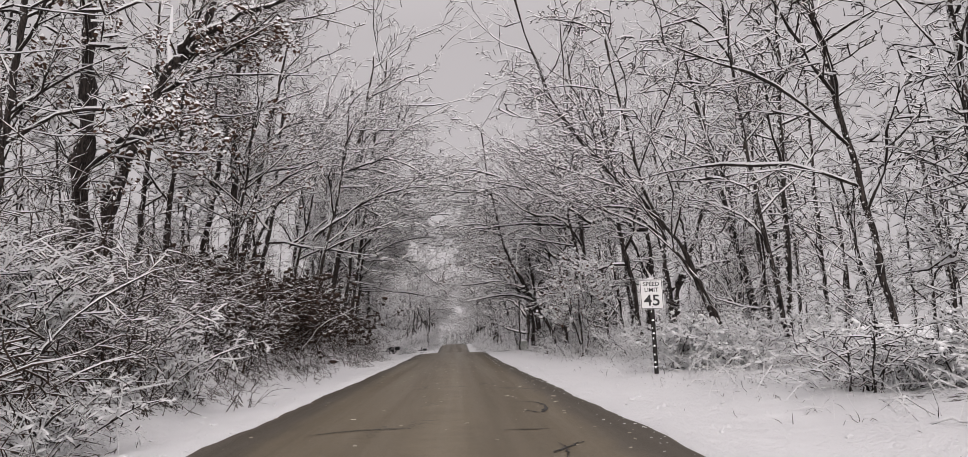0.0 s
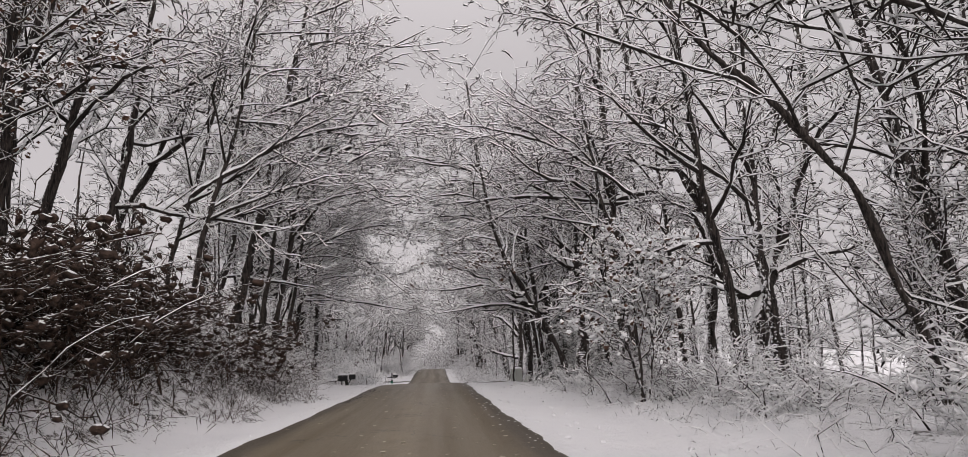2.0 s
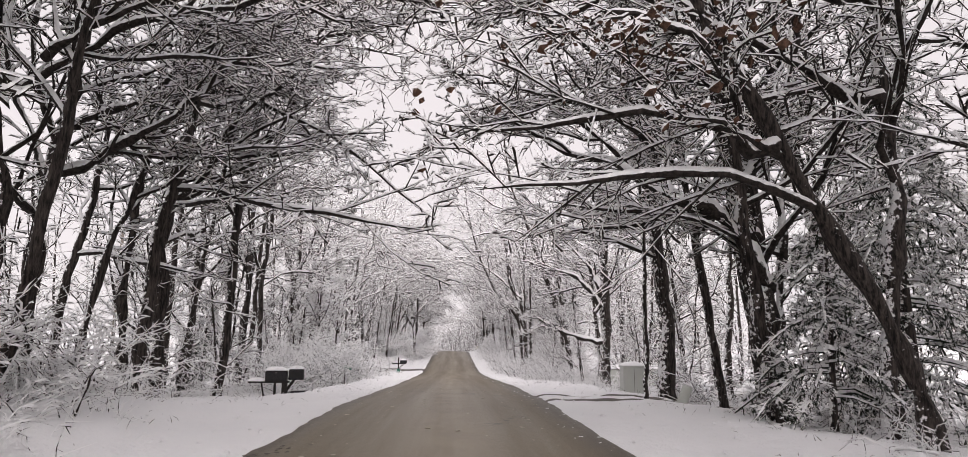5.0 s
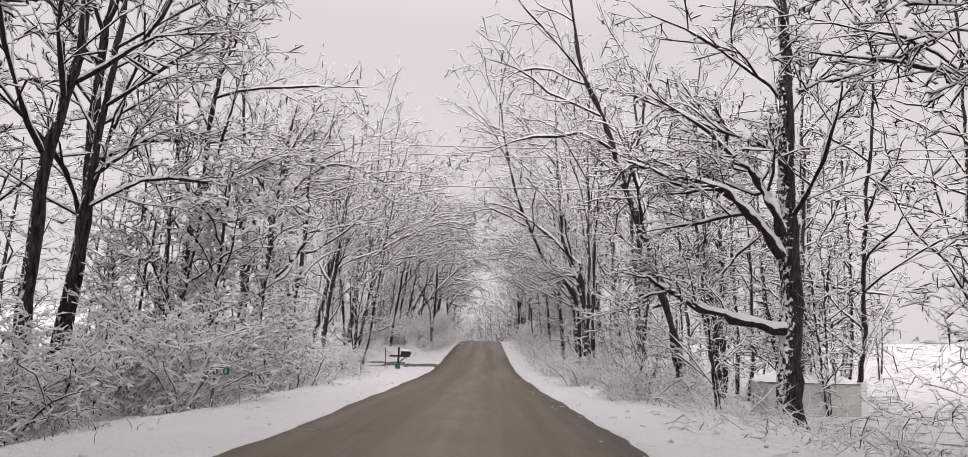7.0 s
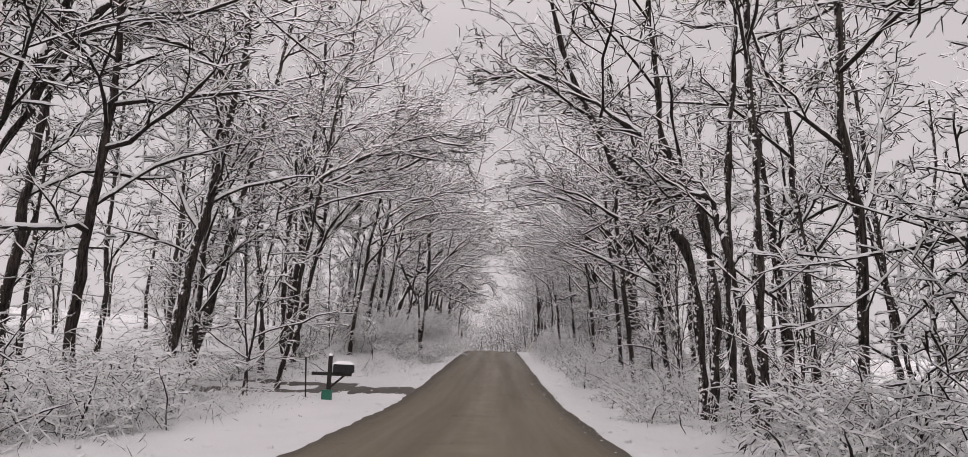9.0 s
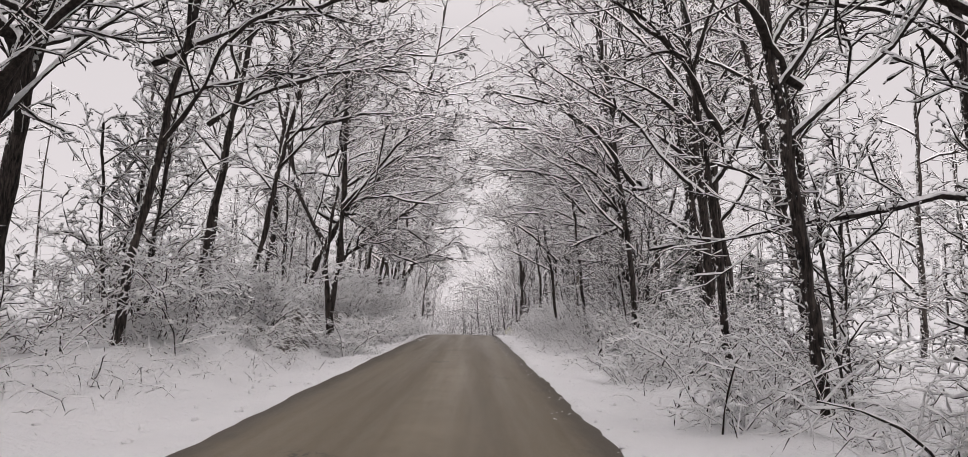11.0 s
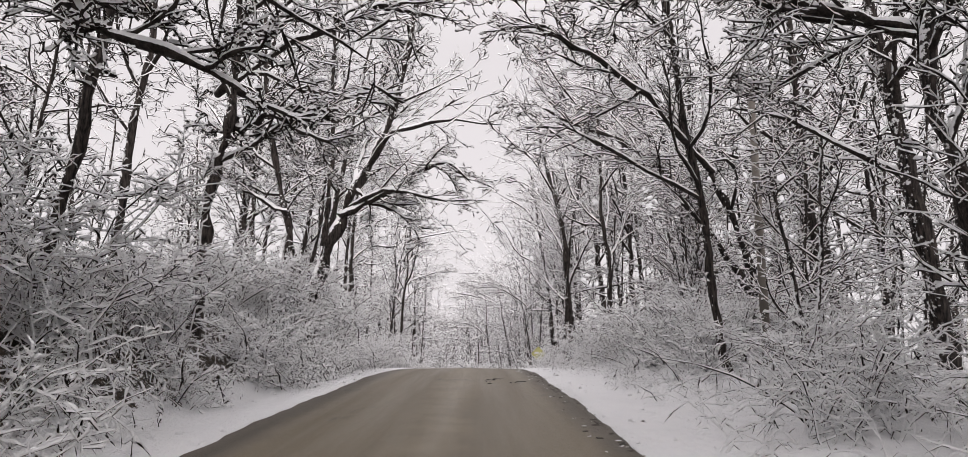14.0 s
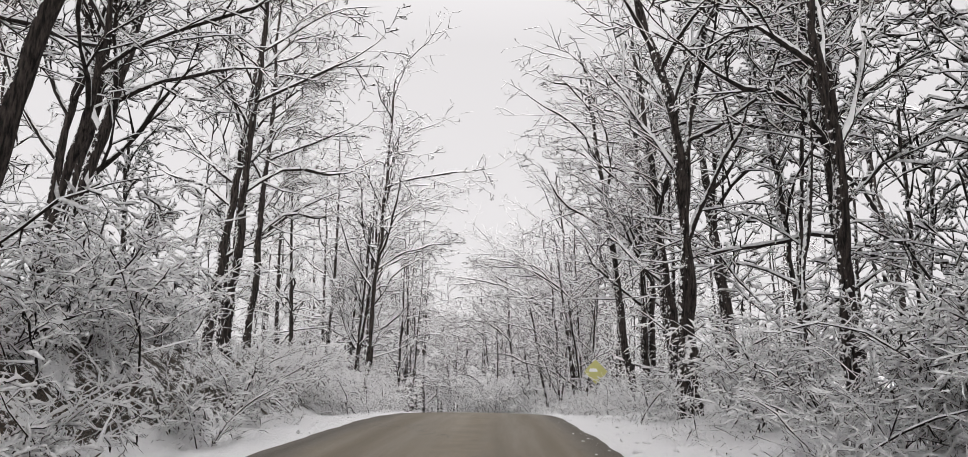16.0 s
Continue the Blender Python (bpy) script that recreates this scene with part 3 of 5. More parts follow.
plant("roadside_tree", -8.9, 52.5, TALL, 0.08,
      trunks=[([(0, 0, 0), (0.1, 0, 1), (0.2, 0, 2.5), (0.4, 0, 4), (0.5, 0, 5.5), (0.7, 0, 6.8), (0.8, 0, 8.7), (0.9, 0, 11)], 0.23)],
      boughs=[([(0.6, 0, 4.6), (1.2, 0, 5), (1.9, 0, 5.5), (2.6, 0, 6), (3.2, 0, 6.8), (3.8, 0, 7.5), (4.9, 0, 7.7)], 0.12),
              ([(0.6, 0, 5.8), (1.4, 0, 6.1), (2, 0, 6.5), (2.7, 0, 7.2), (3.6, 0, 8.2)], 0.1), (over(-1, 8, 2.6, 8.5), 0.1)])
plant("roadside_tree", -8.1, 53.5, TALL, 0.08,
      trunks=[([(0, 0, 0), (0, 0, 0.9), (0, 0, 1.9), (0.2, 0, 3.3), (0.5, 0, 4.4), (0.8, 0, 5.5), (1.1, 0, 6.4), (1.4, 0, 7.9), (1.3, 0, 10.3)], 0.12)])
plant("roadside_tree", -8.1, 57.5, TALL, 0.08,
      trunks=[([(0, 0, 0), (0, 0, 1.1), (-0.2, 0, 3.5), (-0.3, 0, 5.1), (0.1, 0, 6.9), (0.2, 0, 8.4), (0.7, 0, 10), (0.8, 0, 13.2)], 0.26),
              ([(-0.9, 0, 0), (-0.9, 0, 1.5), (-0.9, 0, 3.4), (-0.8, 0, 5.8), (-0.7, 0, 7.1), (-0.5, 0, 9), (-0.7, 0, 13)], 0.17)],
      boughs=[([(0.1, 0, 5.5), (1.1, 0, 6.5), (1.9, 0, 8.1), (2.9, 0, 9), (4, 0, 9.9), (5.6, 0, 10.9)], 0.12),
              ([(0.2, 0, 8.6), (0.9, 0, 9.2), (2, 0, 9.1), (3.1, 0, 8.6), (4.3, 0, 8.2), (5.4, 0, 7.5), (6.5, 0, 6.6), (7.6, 0, 5.6)], 0.1), (over(-1, 9, 2.6, 8.5), 0.1), (over(-1, 10.5, 4, 7), 0.09)])
plant("leaning_tree", 7.1, 47.5, TALL, -0.06,
      trunks=[([(0, 0, 0), (-0.2, 0, 1), (-0.5, 0, 1.8), (-1.1, 0, 3), (-1.5, 0, 3.7), (-2.1, 0, 4.8), (-2.6, 0, 5.6), (-3, 0, 6.5), (-3.3, 0, 7.4)], 0.18)],
      boughs=[([(-2.5, 0, 4.3), (-2.6, 0, 4.9), (-2.8, 0, 5.6), (-3.3, 0, 6.1), (-3.8, 0, 6.3), (-4.6, 0, 6.3)], 0.1)])
plant("crooked_oak", 7, 52, OAK, -0.08,
      trunks=[([(0, 0, 0), (-0.1, 0, 0.8), (-0.1, 0, 1.8), (-0.1, 0.2, 3.1)], 0.33)],
      boughs=[([(-0.2, 0, 2.9), (-0.6, 0, 3.8), (-1.2, 0, 4.5), (-2, 0.2, 4.7), (-2.5, 1, 5.4), (-3, 2, 6.2), (-3.9, 2.6, 6.5), (-4.7, 3, 7.3)], 0.2),
              ([(-0.6, 0.4, 4), (-0.4, 0.4, 5), (-0.1, 0.4, 5.9), (-0.4, 0.4, 6.8), (-1, 0.4, 7.5), (-1.7, 0.4, 8.3)], 0.13),
              ([(0.1, 0.4, 1.9), (0.3, 0.4, 3.5), (0.5, 0.4, 5.2), (1, 0.4, 6.7), (1.2, 0.4, 8.2)], 0.12), (over(1, 6.5, 4, 6), 0.09)])
plant("roadside_tree", 7.9, 49.8, TALL, -0.08,
      trunks=[([(0, 0, 0), (0.2, 0, 2), (0.5, 0, 4.3), (0.5, 0, 6.7), (0.6, 0, 10)], 0.2)],
      boughs=[(over(1, 6, 3.4, 7.5), 0.11), (over(1, 8, 3.4, 7), 0.1)])
plant("roadside_tree", 7.2, 44.3, TALL, -0.08,
      trunks=[([(0, 0, 0), (-0.1, 0, 2.1), (-0.2, 0, 3.7), (-0.3, 0, 5.4), (-0.2, 0, 7.8), (-0.1, 0, 9.7)], 0.25)],
      boughs=[([(-0.4, 0, 5.3), (-0.6, 0, 6), (-1, 0, 7.2), (-1.7, 0, 7.7), (-2.6, 0, 8)], 0.14), (over(1, 8, 4, 6.5), 0.1)])
plant("oak_tree", 11.7, 37.5, OAK, -0.08,
      trunks=[([(0, 0, 0), (0.3, 0, 2.6), (0.7, 0, 3.9), (1.2, 0, 5), (2.1, 0, 7.3), (2.5, 0, 9.4), (2.6, 0, 12.6)], 0.34)],
      boughs=[([(0.5, 0, 3.4), (-0.4, 0, 3.3), (-1.2, 0, 4.4), (-1.8, 0, 5.8), (-2.7, 0, 6.5)], 0.16),
              ([(0.9, 0, 4), (2.3, 0, 4.5), (3.9, 0, 4.8), (5.4, 0, 5.6)], 0.14)])
plant("oak_tree", 11.5, 41, OAK, -0.1,
      trunks=[([(0, 0, 0), (0.1, 0, 3.6), (0.2, 0, 4.9), (0.2, 0, 6.6), (-0.6, 0, 8.2), (-1.3, 0, 9.6), (-1.9, 0, 10.9)], 0.26)],
      boughs=[([(-0.2, 0, 7.1), (-0.9, 0, 7.6), (-2, 0, 7.9), (-3.6, 0, 7.5), (-5.1, 0, 7.6), (-6.6, 0, 7.7), (-8.2, 0, 7.6), (-9.4, 0, 7.3)], 0.15)])
plant("leaning_tree", 10.5, 27, SLIM, -0.12,
      trunks=[([(0, 0, 0), (-0.3, 0, 1.1), (-0.8, 0, 2.3), (-1.2, 0, 3.7), (-1.8, 0, 4.6), (-2.6, 0, 5.6), (-3.4, 0, 6.5), (-4.4, 0, 7.4)], 0.11)])
plant("leaning_tree", -11.7, 90.1, TALL, 0.1,
      trunks=[([(-0.1, 0, 0), (0.1, 0, 3.7), (-0.1, 0, 6.5), (-0.4, 0, 8.9), (-0.4, 0, 11.5), (-0.5, 0, 13.7)], 0.17), ([(0, 0, 0), (0.2, 0, 3.3), (0.2, 0, 5), (0.9, 0, 6.7), (2.1, 0, 9), (2.9, 0, 9.9), (4.2, 0, 10.5), (5.6, 0, 10.2), (6.8, 0, 9.6)], 0.12)],
      boughs=[([(0.9, 0, 6.7), (1.3, 0, 8.5), (2.1, 0, 10.4), (2.7, 0, 11.7)], 0.09)])
plant("roadside_tree", -8.4, 105, TALL, 0.08,
      trunks=[([(0, 0, 0), (0.2, 0, 1.5), (0.5, 0, 3.9), (0.8, 0, 7.1), (0.8, 0, 10.2), (1.4, 0, 13.7), (1.5, 0, 16)], 0.2)],
      boughs=[([(0.7, 0, 4.9), (2.1, 0, 6.9), (3.8, 0, 8.5), (5.7, 0, 9.5), (7.4, 0, 9.6)], 0.11),
              ([(0.7, 0, 5.9), (-0.2, 0, 7.9), (-1.2, 0, 9.4), (-1.8, 0, 11.5), (-3.2, 0, 13.1)], 0.1), (over(-1, 7, 3, 7.5), 0.1), (over(-1, 9, 3, 6), 0.08)])
plant("roadside_tree", -8.1, 103, TALL, 0.08,
      trunks=[([(0, 0, 0), (-0.2, 0, 1.6), (-0.4, 0, 5.6), (0, 0, 8), (0.5, 0, 10.7), (0.6, 0, 14.2)], 0.12)])
plant("roadside_tree", -8.8, 102.4, TALL, 0.08,
      trunks=[([(0, 0, 0), (-0.3, 0, 2.3), (-0.7, 0, 5.6), (-1.3, 0, 9.1), (-1.8, 0, 12.7)], 0.13)])
plant("leaning_tree", 7.3, 80, TALL, -0.1,
      trunks=[([(0, 0, 0), (-0.2, 0, 2), (-0.9, 0, 4.4), (-1.4, 0, 6), (-1.9, 0, 7.5), (-2.6, 0, 9.5), (-3.5, 0, 11.7), (-3.9, 0, 13.7)], 0.2)],
      boughs=[([(-0.8, 0, 4.6), (-1.3, 0, 4.8), (-1.7, 0, 4.9)], 0.09)])
plant("roadside_tree", 5.6, 92.5, TALL, -0.08,
      trunks=[([(0, 0, 0), (-0.1, 0, 2.2), (-0.3, 0, 4.1), (-1.1, 0, 5.3), (-2, 0, 6.3), (-2.7, 0, 7.4), (-3.3, 0, 8.6)], 0.15),
              ([(0.1, 0, 0), (0.2, 0, 2.7), (0, 0, 4.9), (-0.6, 0, 6.1), (-1.1, 0, 7.3), (-1.3, 0, 9), (-1.4, 0, 10.4)], 0.135),
              ([(0.7, 0, -0.1), (0.6, 0, 2.7), (0.7, 0, 4.9), (0.7, 0, 6.9), (1, 0, 9.7)], 0.135)],
      boughs=[(over(1, 5.5, 3.6, 6), 0.11)], first=0.5)
plant("leaning_tree", 5.8, 89.5, SLIM, -0.1,
      trunks=[([(0, 0, 0), (-0.2, 0, 2.1), (-0.3, 0, 3.5), (-0.6, 0, 4.5), (-0.8, 0, 5), (-1.5, 0, 5.1), (-2.4, 0, 4.8)], 0.1)], first=0.5)
plant("roadside_tree", 5.4, 88, TALL, -0.08,
      trunks=[([(0, 0, 0), (0, 0, 1.3), (-0.1, 0, 2.9), (-0.1, 0, 4.7), (-0.1, 0, 6.2), (-0.1, 0, 7.5)], 0.12)], first=0.5)
plant("roadside_tree", -4.2, 117.5, TALL, 0.08,
      trunks=[([(0, 0, 0), (-0.1, 0, 1.9), (0.1, 0, 3.2), (0.1, 0, 4.8), (0.1, 0, 6.4)], 0.15),
              ([(0, 0, 0), (-0.1, 0, 1.5), (-0.3, 0, 3.4), (-0.8, 0, 4.5), (-1.3, 0, 5.5), (-1.6, 0, 6.4)], 0.1)],
      boughs=[(over(-1, 4.8, 3, 4.5), 0.08)])
plant("leaning_tree", -7.1, 126.3, TALL, 0.08,
      trunks=[([(0, 0, 0), (0.2, 0, 1.6), (0.5, 0, 2.6), (1, 0, 3.6), (1.7, 0, 4.6), (2.3, 0, 5.2), (3, 0, 5.9)], 0.21)],
      boughs=[([(1.6, 0, 4.5), (0.7, 0, 4.7), (-0.5, 0, 4.8)], 0.1),
              ([(1.7, 0, 4.6), (2.6, 0, 4.4), (3.1, 0, 4), (3.9, 0, 3.8)], 0.1), (over(-1, 4.5, 3.2, 6.5), 0.1)])
plant("leaning_tree", -7.2, 129.2, TALL, 0.08,
      trunks=[([(0, 0, 0), (0.6, 0, 1.6), (1.2, 0, 2.6), (2.2, 0, 3.4), (3.3, 0, 4.3), (4.3, 0, 5.1), (5.2, 0, 5.7), (6.5, 0, 6.3)], 0.19)],
      boughs=[([(2.4, 0, 3.4), (3.2, 0, 3.2), (3.9, 0, 2.7), (4.8, 0, 2.5), (5.4, 0, 2.1)], 0.09)])
plant("roadside_tree", -5.3, 137, TALL, 0.08,
      trunks=[([(0, 0, 0), (0.1, 0, 1.8), (0.2, 0, 2.9), (0.4, 0, 3.8), (0.6, 0, 4.5), (0.6, 0, 5.8)], 0.16)],
      boughs=[([(0.7, 0, 4.4), (0.2, 0, 4.7), (-0.4, 0, 5.3)], 0.09),
              ([(0.6, 0, 4.4), (1.3, 0, 4.8), (2.1, 0, 4.4), (2.7, 0, 4.3)], 0.08), (over(-1, 5, 3, 5.5), 0.09)])
plant("forked_tree", -5.2, 145.3, TALL, 0.04,
      trunks=[([(0, 0, 0), (0.4, 0, 1.6), (0.7, 0, 2.9), (1.1, 0, 3.8), (1.4, 0, 4.6), (1.9, 0, 5.4), (2.3, 0, 6.1), (2.7, 0, 7.3)], 0.26),
              ([(-0.1, 0, 0.2), (-0.3, 0, 2.3), (-0.6, 0, 3.9), (-1, 0, 5.2), (-1.3, 0, 6.8)], 0.15),
              ([(0.7, 0, 3.3), (0.8, 0, 4.4), (0.8, 0, 6.1), (0.8, 0, 7.2)], 0.12)],
      boughs=[([(1.3, 0, 4.1), (2, 0, 4.5), (2.7, 0, 5), (3.4, 0, 5.5), (4, 0, 5.8), (4.7, 0, 5.9), (5.4, 0, 5.2)], 0.13),
              ([(2.2, 0, 4.5), (3, 0, 4.2), (3.7, 0, 3.6), (4.1, 0, 3)], 0.08),
              ([(-0.7, 0, 4.2), (-1.7, 0, 4.7), (-2.5, 0, 5.1), (-3.3, 0, 5.7)], 0.09)])
plant("roadside_tree", -7.7, 154.6, TALL, 0.08,
      trunks=[([(0, 0, 0), (0.1, 0, 1.5), (0.5, 0, 3.3), (0.9, 0, 4.7), (1, 0, 5.8), (1.2, 0, 8.5)], 0.12)])
plant("roadside_tree", 8.8, 133.5, TALL, -0.08,
      trunks=[([(0, 0, 0), (-0.2, 0, 1.2), (-0.5, 0, 3), (-0.8, 0, 4.7), (-0.4, 0, 6.9), (0.2, 0, 9.4), (0.5, 0, 12)], 0.19)],
      boughs=[([(-0.6, 0, 6.1), (-1.7, 0, 6.3), (-2.8, 0, 6.6), (-3.7, 0, 6.8), (-4.9, 0, 7), (-6.4, 0, 6.8)], 0.11),
              ([(-0.4, 0, 7.1), (-1.3, 0, 7.5), (-2.6, 0, 8.1), (-4.4, 0, 8.9), (-5.8, 0, 9.2), (-7.3, 0, 9.6)], 0.11)])
plant("roadside_tree", 10, 130, TALL, -0.08,
      trunks=[([(0, 0, 0), (0.3, 0, 2), (0.5, 0, 4.2), (0.2, 0, 6.4), (0.3, 0, 8.8)], 0.17)])
plant("leaning_tree", 10.6, 146.4, TALL, -0.1,
      trunks=[([(0, 0, 0), (-0.2, 0, 1), (-1, 0, 2.8), (-2.5, 0, 4.8), (-3.3, 0, 6.2), (-4.2, 0, 6.9), (-5.3, 0, 7.6), (-6.4, 0, 7.9), (-7.9, 0, 8.7)], 0.17),
              ([(0.1, 0, 0), (0, 0, 1), (-0.7, 0, 3.5), (-1.5, 0, 5.4), (-2.3, 0, 7.1), (-3.6, 0, 8.5), (-4.5, 0, 9.5), (-5.6, 0, 10.1)], 0.19)])
plant("roadside_tree", 5.5, 160, TALL, -0.08,
      trunks=[([(0, 0, 0), (0, 0, 1.6), (0, 0, 3.9), (-0.2, 0, 6.7), (-0.5, 0, 8.7), (-1.1, 0, 10.9), (-1.5, 0, 13)], 0.25),
              ([(-0.3, 0, 0), (-0.1, 0, 4.6), (0.2, 0, 7.5), (0.7, 0, 9.9), (1.1, 0, 12.4)], 0.14)])
plant("sapling", 6.9, 156.5, SLIM, -0.05,
      trunks=[([(0, 0, 0), (0.1, 0, 2.1), (0.4, 0, 4.1), (0.7, 0, 6.6), (0.9, 0, 8.5), (0.4, 0, 10.4)], 0.07)])
plant("roadside_tree", 8.1, 121.4, TALL, -0.08,
      trunks=[([(0, 0, 0), (-0.3, 0, 2.1), (-0.6, 0, 3.7), (-1, 0, 5.1), (-1.4, 0, 6.8), (-1.7, 0, 8.9)], 0.2),
              ([(-0.1, 0, 0), (0.6, 0, 1.9), (0.9, 0, 3.4), (1.3, 0, 5.5), (2.1, 0, 8), (2.5, 0, 9.5)], 0.17)],
      boughs=[([(-1, 0, 5), (-1.8, 0, 4.8), (-2.8, 0, 4.4), (-3.6, 0, 3.9)], 0.1),
              ([(-1.4, 0, 6.6), (-2.3, 0, 7.3), (-3.4, 0, 7.9), (-4.3, 0, 8.4)], 0.11), (over(1, 6.5, 3, 7), 0.1)])
plant("roadside_tree", 7.9, 124.6, TALL, -0.08,
      trunks=[([(0, 0, 0), (0, 0, 1.4), (-0.3, 0, 3), (-0.5, 0, 4.9), (-0.6, 0, 7), (-1.1, 0, 8.7), (-1.2, 0, 10.7)], 0.21),
              ([(0.2, 0, 0), (0.6, 0, 2.2), (0.9, 0, 3.3), (1.6, 0, 5.4)], 0.1)],
      boughs=[([(-0.6, 0, 6.9), (-0.9, 0, 8.1), (-1.7, 0, 8.9), (-2.7, 0, 9.5)], 0.11), (over(1, 5.5, 2.6, 6.5), 0.1), (over(1, 8, 3, 7), 0.1)])
plant("young_oak", -8.7, 27.6, "young oak still holding brown leaves under snow", 0.1, [(0, 0, 1.6, -0.4, 9, 0.09)])
plant("sapling", 7.8, 19.2, SLIM, -0.12, trunks=[([(0, 0, 0), (-0.6, 0, 1.7), (-1.1, 0, 2.6), (-1.6, 0, 3.4), (-2.0, 0, 4.6), (-2.4, 0, 6.0)], 0.06)], tall=8.0)
plant("sapling", 9.4, 19.6, SLIM, -0.12, [(0, 0, -0.9, 0.4, 11, 0.08)])
plant("sapling", 9.6, 15.0, SLIM, -0.14, [(0, 0, -1.2, 0.5, 11, 0.085)])
plant("sapling", 5.4, 56.4, SLIM, -0.05, [(0, 0, 0.1, 0.0, 8, 0.07)], first=0.5)
plant("roadside_tree", 6.6, 58.4, TALL, -0.12, [(0, 0, -0.3, 0.2, 15, 0.27)], limbs=13,
      boughs=[(over(1, 6, 4, 6), 0.1), (over(1, 9, 4, 6.5), 0.1)])
plant("roadside_tree", 7.6, 71.6, OAK, -0.08, [(0, 0, 0.2, 0.2, 14, 0.32)],
      boughs=[([(-0.1, 0, 2.2), (-1.3, 0.2, 2.4), (-2.2, 0.4, 2.7), (-2.8, 0.5, 3.1), (-3.4, 0.6, 3.3)], 0.13),
              ([(-0.1, 0.1, 3.9), (-0.8, 0.4, 4.9), (-1.3, 0.4, 5.4), (-2.2, 0.5, 5.7), (-3.0, 0.6, 5.9), (-3.8, 0.7, 6.2)], 0.13),
              ([(-0.1, 0.1, 4.4), (-0.4, 0.3, 5.6), (-0.8, 0.4, 6.3), (-1.1, 0.4, 7.3)], 0.12)])
for x, y, h in ((-7.1, 74.4, 6.4), (-6.5, 76.8, 5.6)):
    plant("laden_sapling", x, y, "young tree whose twigs are thick with fresh snow", 0.04, [(0, 0, 0.3, 0.1, h, 0.055)], first=0.1, limbs=18, rich=(7, 5, 3), thin=0.018, reach=0.36, pads=(420, 0.05))
plant("roadside_tree", 6.1, 170.5, TALL, -0.10, [(0, 0, -1.8, 0.4, 15, 0.2), (0.5, 0.3, -0.4, 0.4, 15, 0.2), (0.9, 0.6, 0.6, 0.3, 14, 0.17)])

# slender trees whose crowns arch over the road, and tall ones behind them: a few of each, then copies on both sides
arching = [broad_tree("arching_tree", x, y, [(0, 0, lean, 0.4, height, radius)], 500 + k, ARCHED, pull=pull, limbs=11, first=0.3, reach=0.44, group="arching trees",
                      boughs=[(over(-1, 4.6 + 0.6 * k, 2.6, 5.6), 0.07)])
           for k, (x, y, lean, height, radius, pull) in enumerate((
               (-6.6, 34.5, 2.0, 12, 0.12, 0.16), (-6.6, 42.6, 1.6, 14, 0.13, 0.12), (-6.5, 107.6, 1.8, 14, 0.12, 0.14), (-6.0, 123.0, 1.4, 11, 0.10, 0.2), (-6.6, 115.2, 2.2, 12, 0.11, 0.16)))]
roadside = [broad_tree("roadside_tree", x, y, [(0, 0, lean, 0.4, height, radius)], 520 + k, TALL, pull=0.06, limbs=12, first=0.3, reach=0.36, group="roadside trees")
            for k, (x, y, lean, height, radius) in enumerate((
                (-14.6, 12.0, 1.4, 13, 0.15), (-9.6, 31.5, 2.6, 14, 0.19), (-12.2, 28.4, 0.6, 14, 0.16), (-9.4, 119.4, 0.9, 15, 0.14), (-10.0, 158.4, 1.4, 13, 0.22)))]
planted += [(o.location.x, o.location.y) for o in arching + roadside]


def repeat(kinds, places, spread, seed, size=1.0):
    """Copies that lean towards the road from either side."""
    rng = np.random.default_rng(seed)
    for k, (x, y) in enumerate(places):
        planted.append((x, y))
        copy_thing(kinds[(k + seed) % len(kinds)], pose(x, y, float(ground(x, y)) - 0.05, 0, 0, (0 if x < 0 else 180) + spread * rng.normal()) @ Matrix.Scale(size, 4))


repeat(arching, ((-8.6, 37.6), (-6.8, 48.6), (-9.6, 63.0), (10.2, 67.0), (8.2, 38.6), (6.6, 99.4), (6.2, 104.2), (6.6, 109.0), (-6.8, 98.0)), 16, 0)
repeat(arching, ((-6.7, 111.4), (6.4, 116.8), (6.6, 128.4), (-5.8, 132.4), (6.4, 138.6), (7.0, 55.0)), 16, 1)
repeat(roadside, ((-9.8, 72.5), (-9.2, 77.0), (-10.0, 86.4), (-9.2, 90.6), (10.6, 143.0), (9.2, 149.6), (-8.6, 139.6), (-8.8, 148.4), (10.2, 84.0)), 30, 2)
repeat(roadside, ((11.5, 24.0), (10.8, 34.0), (11.4, 43.2), (13.0, 29.0), (-12.4, 20.0), (-10.6, 26.8), (-9.0, 30.0), (-8.8, 44.4), (11.0, 55.6), (10.2, 62.6)), 40, 3)
repeat(roadside, ((-11.6, 50.0), (-10.8, 57.0), (-8.2, 93.0), (10.8, 86.0), (9.2, 94.0), (10.6, 99.0), (8.6, 31.4)), 40, 4)
repeat(roadside, ((10.4, 105.6), (10.4, 112.8), (-7.4, 121.0), (7.8, 128.6), (9.8, 136.0), (10.2, 161.0), (-8.6, 156.4), (-7.8, 166.4), (-5.2, 173.4), (8.2, 172.0)), 40, 0)
repeat(roadside, ((-7.4, 41.6), (7.8, 40.6), (-7.2, 60.0), (8.8, 56.4), (-7.6, 54.8)), 18, 1, 1.3)
repeat(roadside, ((8.6, 158.4), (10.8, 154.0), (9.2, 167.4), (12.6, 163.0), (12.8, 151.0), (-9.6, 153.4), (-11.4, 160.0), (-10.2, 168.0)), 40, 2, 1.1)
